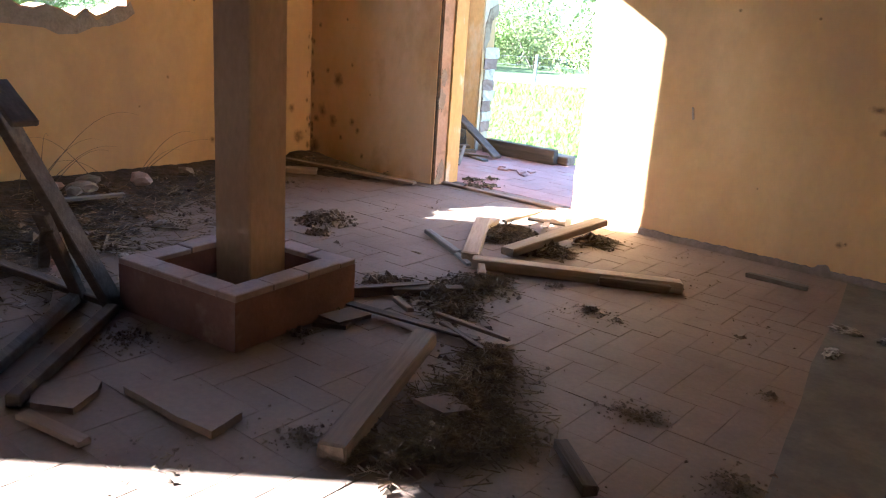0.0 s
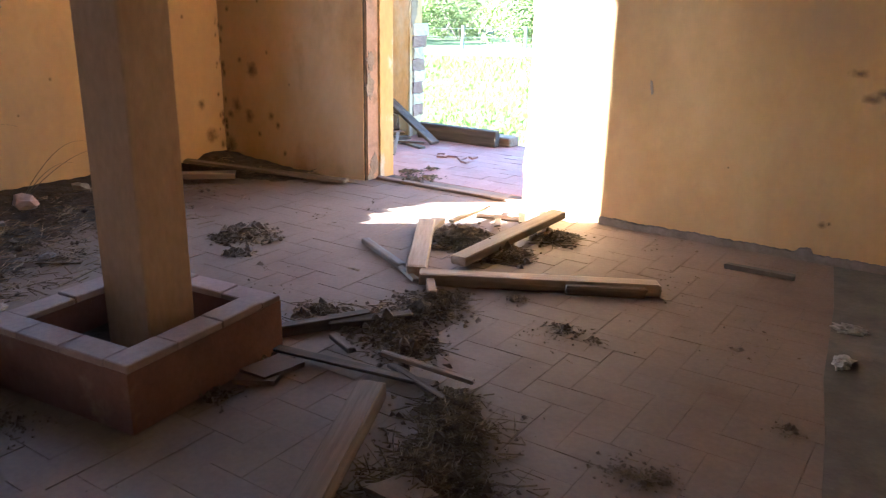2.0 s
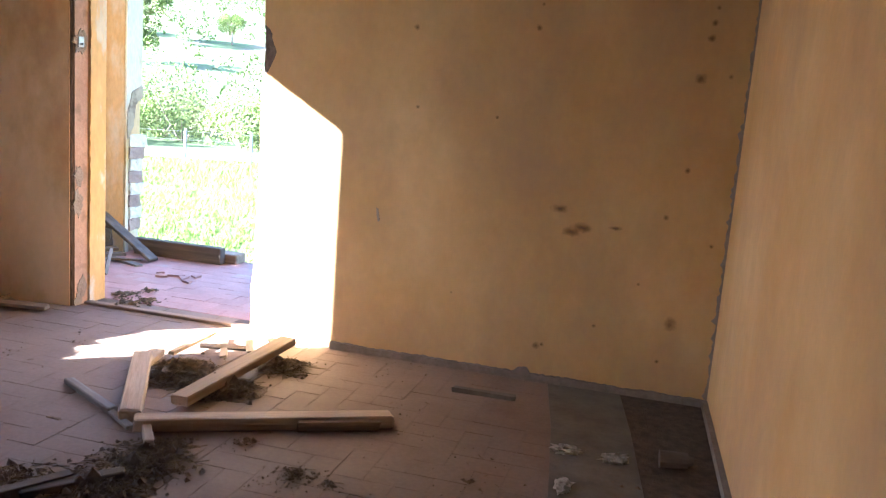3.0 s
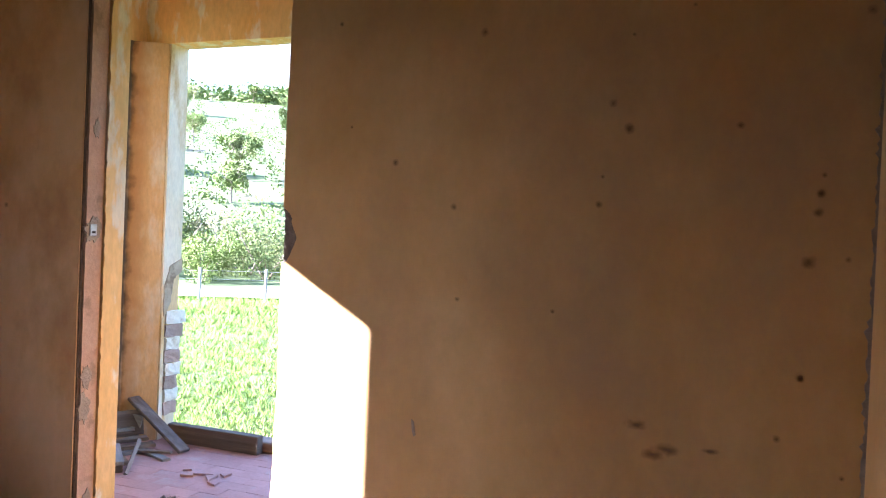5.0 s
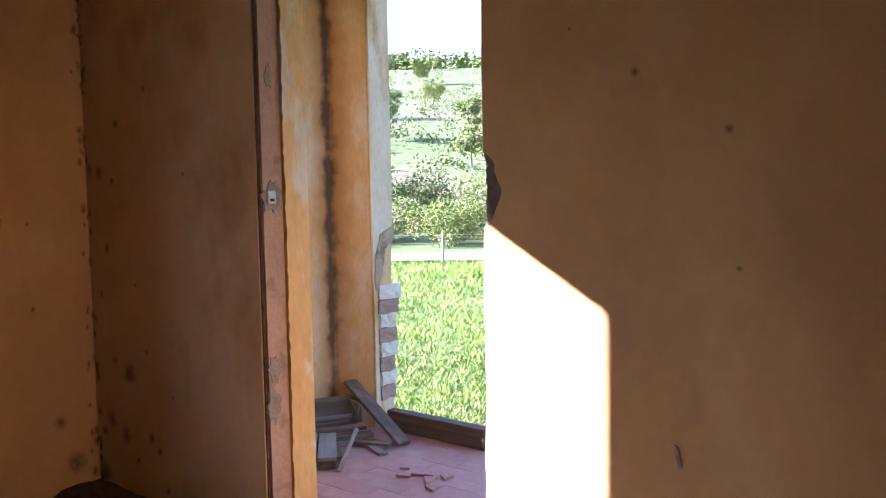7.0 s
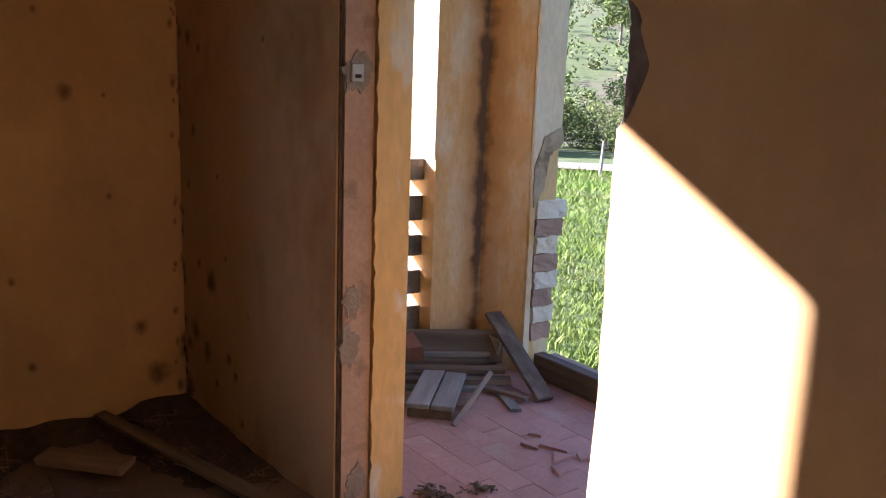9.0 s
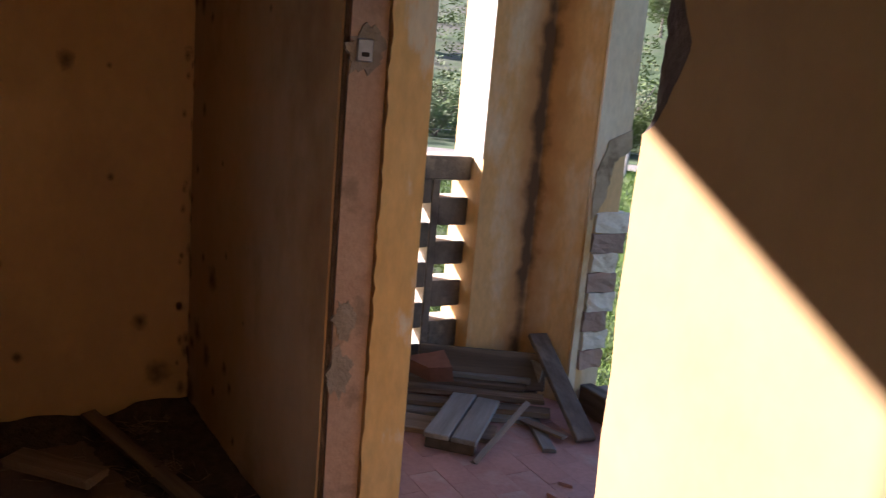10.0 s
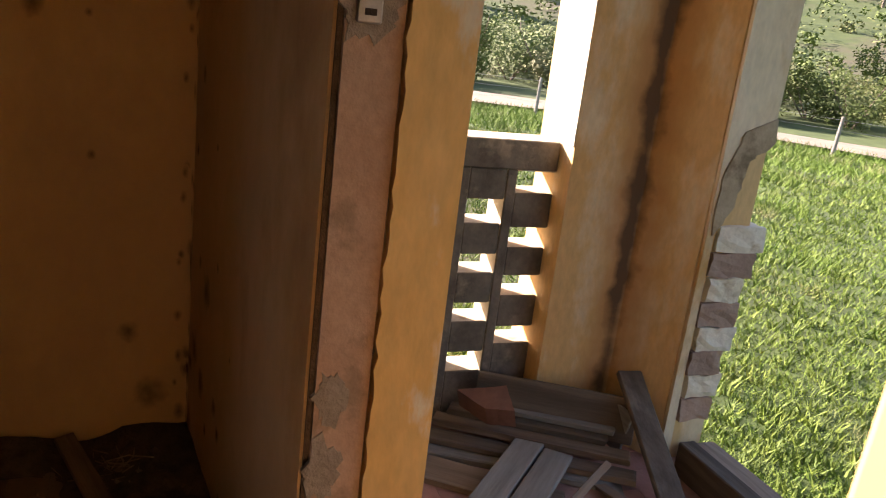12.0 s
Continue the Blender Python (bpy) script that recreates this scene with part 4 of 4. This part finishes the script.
plank("strip", (-1.550, 1.803), (-1.431, 1.755), 0.025, 0.018, M_WOOD, "short broken stick by the boards", "strip", z0=0.01)
plank("floor_plank", (-0.927, 0.919), (-1.235, 1.606), 0.075, 0.045, M_WOOD, "thick brown plank lying across the tiles", "plank")
plank("lath", (-0.578, 1.359), (-0.417, 1.225), 0.035, 0.03, M_DARKWOOD, "dark lath on the floor", "lath")
plank("lath", (-1.591, 0.517), (-1.367, 0.558), 0.035, 0.018, M_WOOD, "short brown lath on the floor", "lath")
plank("pale_lath", (-3.353, 1.443), (-3.304, 1.753), 0.035, 0.015, M_GREYWOOD, "pale lath lying on the dirt", "lath", z0=0.07)
plank("corner_plank", (-3.813, 3.078), (-2.879, 3.404), 0.055, 0.018, M_WOOD, "long thin plank leaning along the wall foot", "plank", z0=0.055, lift=-0.045)
plank("corner_block", (-3.598, 2.855), (-3.387, 3.067), 0.09, 0.03, M_WOOD, "rough brown block on the dirt", "wood block", z0=0.03)
plank("wall_lath", (-0.781, 3.239), (-0.526, 3.246), 0.03, 0.02, M_CEMENT, "grey lath along the skirting", "lath")
for i, (x, y, s) in enumerate(((-1.939, 2.335, 0.05), (-2.557, 1.539, 0.2), (-2.716, 1.719, 0.16), (-2.842, 1.419, 0.22))):
    plank("twig", (x, y), (x + s * math.cos(i * 1.9), y + s * math.sin(i * 1.9)), 0.008, 0.006, M_STRAW, "dry twig on the floor", "twig", z0=0.03 if i else 0.004)


def slab(name, pts, z0, z1, material, label, category, tilt=(0, 0), group=""):
    """A broken flat piece with a straight-edged outline."""
    r = random.Random(int(abs(pts[0][0] * 1000)))
    cx, cy = sum(p[0] for p in pts) / len(pts), sum(p[1] for p in pts) / len(pts)
    rough = []
    for i, (x, y) in enumerate(pts):
        x2, y2 = pts[(i + 1) % len(pts)]
        k = 0.012 * math.hypot(x2 - x, y2 - y)
        for u in (0.0, 0.22, 0.41, 0.6, 0.83):
            rough.append((x + (x2 - x) * u + r.uniform(-k, k), y + (y2 - y) * u + r.uniform(-k, k)))
    pts = rough
    bm = bmesh.new()
    prism(bm, [(x - cx, y - cy) for x, y in pts], "z", 0, z1 - z0)
    ob = obj(name, bm, material, label=label, category=category, group=group)
    ob.matrix_basis = pose(cx, cy, z0, *tilt)
    return ob


slab("broken_tile", [(-1.597, 1.478), (-1.509, 1.488), (-1.480, 1.611), (-1.568, 1.602)], 0.012, 0.026, M_TILE, "broken clay tile leaning on the planter foot", "tile", (4, 3), "broken tiles")
slab("broken_tile", [(-1.577, 1.434), (-1.480, 1.495), (-1.510, 1.562), (-1.627, 1.535)], 0.0, 0.014, M_TILE, "broken clay tile by the planter", "tile", group="broken tiles")
slab("broken_slab", [(-1.546, 0.756), (-1.527, 0.861), (-1.36, 0.872), (-1.221, 0.888), (-1.195, 0.782), (-1.33, 0.762)], 0.0, 0.022, M_TILE, "broken flat clay slab on the floor", "slab", (1, 0), "broken tiles")
slab("broken_slab", [(-1.74, 0.60), (-1.62, 0.735), (-1.575, 0.70), (-1.523, 0.609), (-1.62, 0.55)], 0.0, 0.018, M_TILE, "small broken clay slab on the floor", "slab", group="broken tiles")
slab("broken_tile", [(-0.961, 1.241), (-0.865, 1.249), (-0.824, 1.316), (-0.920, 1.339)], 0.02, 0.032, M_TILE, "broken tile lying in the litter", "tile", (3, 4), "broken tiles")
slab("tile_chip", [(-1.246, 1.559), (-1.197, 1.521), (-1.177, 1.572)], 0.0, 0.012, M_TILE, "chip of clay tile", "tile", group="broken tiles")


def stone(x, y, z, s, material, label, seed, name="rubble_stone", flat=0.6):
    r = random.Random(seed)
    bm = bmesh.new()
    bmesh.ops.create_icosphere(bm, subdivisions=2, radius=s)
    for v in bm.verts:
        v.co = Vector((v.co.x * r.uniform(1.0, 1.25), v.co.y * r.uniform(0.8, 1.0), max(-s * 0.3, min(s * 0.45, v.co.z * flat)))) * (1 + 0.5 * noise.noise(v.co * (0.9 / s) + Vector((seed, 0, 0))) + 0.22 * noise.noise(v.co * (2.6 / s) + Vector((0, seed, 0))))
    ob = obj(name, bm, material, label=label, category="stone", group="rubble")
    ob.matrix_basis = pose(x, y, z, r.uniform(-8, 8), r.uniform(-8, 8), r.uniform(0, 360))
    return ob


rs = random.Random(51)
for i, (x, y, s) in enumerate(((-3.483, 1.949, 0.055), (-3.449, 1.623, 0.06), (-3.536, 1.508, 0.05), (-3.579, 1.724, 0.05), (-3.393, 1.552, 0.04), (-2.913, 1.702, 0.035), (-2.564, 1.332, 0.03), (-2.630, 1.137, 0.03), (-3.568, 2.271, 0.035), (-3.023, 1.237, 0.025))):
    stone(x, y, 0.10 if x < -3.3 else 0.02, s, M_BRICK if i in (0, 2) else M_STONE, "broken rubble lump on the dirt", 70 + i)
for i in range(16):
    stone(rs.uniform(-2.7, -2.2), rs.uniform(0.4, 1.2), 0.004, rs.uniform(0.008, 0.02), M_STONE, "small pale plaster chip on the floor", 100 + i, "plaster_chip", 0.35)


def crumple(x, y, s, seed):
    r = random.Random(seed)
    bm = bmesh.new()
    bmesh.ops.create_icosphere(bm, subdivisions=3, radius=s)
    for v in bm.verts:
        k = 1 + 1.1 * abs(noise.noise(v.co * (3.4 / s) + Vector((seed, 0, 0)))) - 0.3
        v.co = Vector((v.co.x * k * 1.4, v.co.y * k * 0.8, max(-s * 0.25, v.co.z * k * 0.45)))
    ob = obj("dry_leaf", bm, M_GREYLEAF, label="curled grey dry leaf on the cement strip", category="leaf", group="dry leaves")
    ob.matrix_basis = pose(x, y, s * 0.25 + 0.004, 0, 0, r.uniform(0, 90))


M_GREYLEAF = mat("grey_dry_leaf", (0.20, 0.17, 0.13), (0.50, 0.46, 0.40), 40.0, 0.85, 0.5)
crumple(-0.270, 2.814, 0.036, 1)
crumple(-0.250, 2.543, 0.034, 2)
crumple(-0.110, 2.809, 0.036, 3)
bm = bmesh.new()
limb(bm, (0.03, 2.83, 0.035), (0.12, 2.84, 0.04), 0.03, 0.026, 12)
limb(bm, (0.12, 2.84, 0.04), (0.137, 2.842, 0.04), 0.018, 0.014, 12)
obj("dark_bottle", bm, M_DARKWOOD, label="small dark bottle lying by the skirting", category="bottle", smooth=False)

# arching dry grass stalks by the wall
for i, (bx, by, tx, ty, h) in enumerate(((-3.71, 1.529, -3.77, 2.116, 0.32), (-3.69, 1.505, -3.75, 1.891, 0.20), (-3.71, 1.571, -3.73, 1.965, 0.16), (-3.73, 1.617, -3.75, 1.924, 0.14), (-3.69, 1.806, -3.73, 1.458, 0.23), (-3.71, 1.885, -3.71, 1.614, 0.11),
                                       (-3.73, 2.077, -3.76, 2.458, 0.20), (-3.73, 2.099, -3.75, 2.574, 0.15), (-3.71, 2.074, -3.75, 2.352, 0.11), (-3.56, 1.468, -3.71, 1.593, 0.25), (-3.61, 1.390, -3.73, 1.510, 0.18))):
    cu = bpy.data.curves.new("stalk", "CURVE")
    cu.dimensions, cu.bevel_depth, cu.bevel_resolution = "3D", 0.0022, 1
    sp = cu.splines.new("POLY")
    sp.points.add(11)
    for k in range(12):
        u = k / 11
        sp.points[k].co = (bx + (tx - bx) * u, by + (ty - by) * u, 0.07 + h * math.sin(math.pi * 0.62 * u) * 1.05, 1)
        sp.points[k].radius = 1.0 - 0.8 * u
    cu.materials.append(M_STRAW)
    tagged(new("grass_stalk", cu), "arching dry grass stalk rooted in the dirt", "grass stalk", "dry grass by the wall")

# broken trestle
trestle = thing("trestle", (-2.0, 0.8, 0.0), "broken dark wooden trestle frame leaning on the litter", "trestle")


def bar(name, a, b, w, h, material, parent):
    a, b = Vector(a), Vector(b)
    L = (b - a).length
    bm = bmesh.new()
    box(bm, -w / 2, w / 2, -h / 2, h / 2, 0, L, bevel=0.004)
    q = (b - a).to_track_quat("Z", "Y").to_matrix().to_4x4()
    bmesh.ops.transform(bm, matrix=Matrix.Translation(a - parent.matrix_basis.translation) @ q, verts=bm.verts)
    return part(name, bm, material, parent)


bar("leg", (-2.10, 1.045, 0.0), (-2.44, 0.87, 0.62), 0.075, 0.035, M_DARKWOOD, trestle)
bar("leg", (-2.255, 1.005, 0.0), (-2.19, 0.86, 0.34), 0.05, 0.03, M_DARKWOOD, trestle)
bar("foot_rail", (-2.08, 1.02, 0.02), (-1.65, 0.52, 0.02), 0.04, 0.035, M_DARKWOOD, trestle)
bar("foot_rail", (-2.27, 1.0, 0.02), (-1.80, 0.49, 0.02), 0.04, 0.035, M_DARKWOOD, trestle)
bar("cross_bar", (-2.73, 0.93, 0.03), (-2.127, 1.034, 0.025), 0.045, 0.025, M_DARKWOOD, trestle)
bar("brace", (-2.429, 0.962, 0.09), (-2.178, 0.872, 0.29), 0.04, 0.02, M_DARKWOOD, trestle)
bar("top_board", (-2.50, 0.88, 0.71), (-2.29, 0.88, 0.60), 0.085, 0.022, M_DARKWOOD, trestle)
bar("tag", (-2.225, 0.93, 0.26), (-2.205, 0.94, 0.20), 0.022, 0.003, M_WHITE, trestle)

# ---- porch things ----
LX = -3.863                      # inner face of the lattice
lattice = thing("lattice_rail", (LX, 4.1, 0.0), "mouldy concrete lattice rail between wall and pier", "railing")


def lat(name, y0, y1, z0, z1, x0=LX - 0.12, x1=LX, bevel=0.004):
    bm = bmesh.new()
    box(bm, x0 - LX, x1 - LX, y0 - 4.1, y1 - 4.1, z0, z1, bevel=bevel)
    bm.normal_update()
    # room faces keep the dark mould; sunlight is painted into all other faces
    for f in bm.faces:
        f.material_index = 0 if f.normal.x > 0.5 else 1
    part(name, bm, [M_LATTICE, M_LIT_REVEAL], lattice)


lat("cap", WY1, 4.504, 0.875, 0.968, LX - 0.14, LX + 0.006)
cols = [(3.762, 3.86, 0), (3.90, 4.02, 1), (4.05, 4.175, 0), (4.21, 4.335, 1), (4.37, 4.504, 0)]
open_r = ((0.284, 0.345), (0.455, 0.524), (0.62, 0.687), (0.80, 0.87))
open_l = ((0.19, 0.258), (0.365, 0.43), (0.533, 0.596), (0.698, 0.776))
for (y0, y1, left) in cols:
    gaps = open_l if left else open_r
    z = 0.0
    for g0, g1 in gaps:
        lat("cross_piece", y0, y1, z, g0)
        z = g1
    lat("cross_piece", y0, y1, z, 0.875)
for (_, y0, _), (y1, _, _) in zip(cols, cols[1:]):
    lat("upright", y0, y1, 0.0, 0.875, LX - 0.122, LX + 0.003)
slab("rubble_piece", [(-3.74, 4.22), (-3.64, 4.28), (-3.60, 4.36), (-3.70, 4.37)], 0.13, 0.21, M_CLAY, "broken lump of plaster on the boards", "rubble", (20, 20))

# heap of old boards in the porch corner
plank("porch_board", (-3.78, 4.02), (-3.44, 4.62), 0.12, 0.022, M_GREYWOOD, "weathered board in the porch corner", "board", z0=0.0)
plank("porch_board", (-3.76, 4.10), (-3.40, 4.68), 0.07, 0.020, M_DARKWOOD, "dark weathered board on the heap", "board", z0=0.024)
plank("porch_board", (-3.80, 4.17), (-3.47, 4.70), 0.06, 0.022, M_WOOD, "split weathered board on the heap", "board", z0=0.046)
plank("porch_board", (-3.82, 4.22), (-3.55, 4.66), 0.05, 0.022, M_DARKWOOD, "narrow dark board on the heap", "board", z0=0.070)
plank("porch_board", (-3.80, 4.30), (-3.56, 4.69), 0.035, 0.018, M_GREYWOOD, "thin grey board on top of the heap", "board", z0=0.094)
plank("porch_board", (-3.60, 4.06), (-3.34, 4.40), 0.13, 0.020, M_WOOD, "wide brown board under the panel", "board", z0=0.0)
bm = bmesh.new()
box(bm, 0, 0.52, -0.012, 0.012, 0, 0.15, bevel=0.003)
ob = obj("upright_board", bm, M_DARKWOOD, label="dark board standing on edge by the pier", category="board", group="loose boards")
ob.matrix_basis = pose(-3.80, 4.30, 0.06, -12, 0, 60)
bm = bmesh.new()
box(bm, -0.05, 0.05, -0.006, 0.006, 0, 0.17, bevel=0.002)
ob = obj("painted_board", bm, M_GREYWOOD, label="pale grey board end standing on the heap", category="board", group="loose boards")
ob.matrix_basis = pose(-3.62, 4.72, 0.02, 8, 14, 20)
panel = thing("slatted_panel", (-3.225, 4.234, 0.02), "grey two-board panel lying on the porch", "panel", rz=136)
for k, (w0, w1) in enumerate(((0.088, 0.180), (-0.010, 0.080))):
    bm = bmesh.new()
    box(bm, 0.0, 0.42 - 0.02 * k, w0, w1, 0.022, 0.042, bevel=0.003)
    part("board", bm, M_GREYWOOD, panel)
for x0 in (0.01, 0.34):
    bm = bmesh.new()
    box(bm, x0, x0 + 0.04, -0.005, 0.175, -0.02, 0.021, bevel=0.003)
    part("batten", bm, M_DARKWOOD, panel)
plank("splintered_lath", (-3.185, 4.215), (-3.44, 4.60), 0.022, 0.01, M_WOOD, "splintered brown lath against the panel", "lath", z0=0.0, tilt=35, lift=0.07)
plank("porch_lath", (-3.17, 4.52), (-3.42, 4.62), 0.05, 0.014, M_GREYWOOD, "short grey lath on the porch tiles", "lath")
plank("porch_lath", (-3.22, 4.62), (-3.40, 4.56), 0.035, 0.012, M_WOOD, "short brown lath on the porch tiles", "lath", z0=0.015)
leaning = thing("leaning_board", (-3.2, 4.7, 0.0), "dark board leaning against the pier foot", "board")
bar("board", (-3.19, 4.70, 0.012), (-3.64, 4.76, 0.27), 0.085, 0.022, M_DARKWOOD, leaning)
bm = bmesh.new()
box(bm, -3.52, -2.72, 4.93, 5.06, 0.0, 0.065, bevel=0.008)
obj("sill_beam", bm, M_WOOD, label="old wooden beam along the porch edge", category="beam")
bm = bmesh.new()
box(bm, -3.46, -2.80, 4.865, 4.925, 0.0, 0.11, bevel=0.004)
obj("sill_plank", bm, M_DARKWOOD, label="dark broken plank against the porch beam", category="plank")
for i, (x, y, s) in enumerate(((-2.83, 4.43, 0.05), (-2.76, 4.38, 0.04), (-2.90, 4.36, 0.035), (-2.72, 4.45, 0.03), (-2.96, 4.44, 0.03), (-2.68, 4.30, 0.03))):
    a = i * 1.1
    slab("tile_shard", [(x + s * math.cos(a), y + s * math.sin(a)), (x + s * math.cos(a + 1.9), y + s * math.sin(a + 1.9)), (x + 1.3 * s * math.cos(a + 4), y + 1.3 * s * math.sin(a + 4))], 0.001, 0.013, M_PORCH,
         "broken red tile shard on the porch", "tile shard", (2, 3), "porch shards")
# bars left in the second window
bm = bmesh.new()
box(bm, XA - 0.10, XA - 0.07, -1.585, -1.555, 0.9, 2.0)
tagged(obj("window_bar", bm, M_DARKWOOD, label="dark wooden bar left in the window opening", category="window bar"), kind="structure")
# ---- floor tiles ----
def tile_mesh(name, lx, ly, material, top=0.006, bev=0.0008):
    me = bpy.data.meshes.new(name)
    a, b, c, d = lx / 2, ly / 2, lx / 2 - bev, ly / 2 - bev
    v = [(-a, -b, -top), (a, -b, -top), (a, b, -top), (-a, b, -top), (-a, -b, -bev * 0.7), (a, -b, -bev * 0.7), (a, b, -bev * 0.7), (-a, b, -bev * 0.7),
         (-c, -d, 0), (c, -d, 0), (c, d, 0), (-c, d, 0)]
    f = [(8, 9, 10, 11)]
    for i in range(4):
        j = (i + 1) % 4
        f += [(i, j, 4 + j, 4 + i), (4 + i, 4 + j, 8 + j, 8 + i)]
    me.from_pydata(v, [], f)
    me.materials.append(material)
    return me, v, f


TL, TW = 0.20, 0.10
mesh_h, tv, tf = tile_mesh("tile_lengthwise", TL - 0.0012, TW - 0.0012, M_TILE)
mesh_v, tv2, tf2 = tile_mesh("tile_crosswise", TW - 0.0012, TL - 0.0012, M_TILE)
cells = []
for gx in range(-40, 40):
    for gy in range(-62, 40):
        k = (gx - gy) % 4
        x, y = gx * TW - 0.63, gy * TW + 2.95
        if k == 0:
            cells.append((x + TW, y + TW / 2, 0))
        elif k == 3:
            cells.append((x + TW / 2, y + TW, 1))
rf = random.Random(9)
rest_v, rest_f = [], []
count = 0
for x, y, kind in cells:
    hx, hy = (TL / 2, TW / 2) if kind == 0 else (TW / 2, TL / 2)
    if x - hx < XA or x + hx > 3.0 or y + hy > WY1 or y - hy < -3.0:
        continue
    dz = rf.uniform(-0.0009, 0.0009)
    tx, ty = rf.gauss(0, 0.002), rf.gauss(0, 0.002)
    near = -2.7 < x < 0.0 and 1.5 < y < 3.2 and count < 300
    if near:
        count += 1
        o = new("tile", mesh_v if kind else mesh_h)
        o.parent = floor
        o.matrix_basis = Matrix.Translation((x, y, dz)) @ Euler((tx, ty, rf.gauss(0, 0.006))).to_matrix().to_4x4()
    else:
        k = len(rest_v)
        for v in (tv2 if kind else tv):
            rest_v.append((x + v[0], y + v[1], dz + v[2] + tx * v[1]))
        rest_f.extend(tuple(k + q for q in f) for f in (tf2 if kind else tf))
me = bpy.data.meshes.new("far_tiles")
me.from_pydata(rest_v, [], rest_f)
me.materials.append(M_TILE)
rest = new("far_tiles", me)
rest.parent = floor
tagged(rest, kind="stuff")
# porch tiles, running bond along the wall
PT, PW = 0.205, 0.103
mesh_p, _, _ = tile_mesh("porch_tile_mesh", PT - 0.001, PW - 0.001, M_PORCH)
for r in range(int((5.06 - WY1) / PW)):
    for c in range(15):
        x = -3.80 + (c + 0.5 + (0.5 if r % 2 else 0)) * PT
        if x + PT / 2 > -0.9:
            continue
        o = new("tile", mesh_p)
        o.parent = porch
        o.matrix_basis = pose(x, WY1 + (r + 0.5) * PW + 0.006, rf.uniform(-0.001, 0.001), rf.gauss(0, 0.2), rf.gauss(0, 0.2), rf.gauss(0, 0.2))
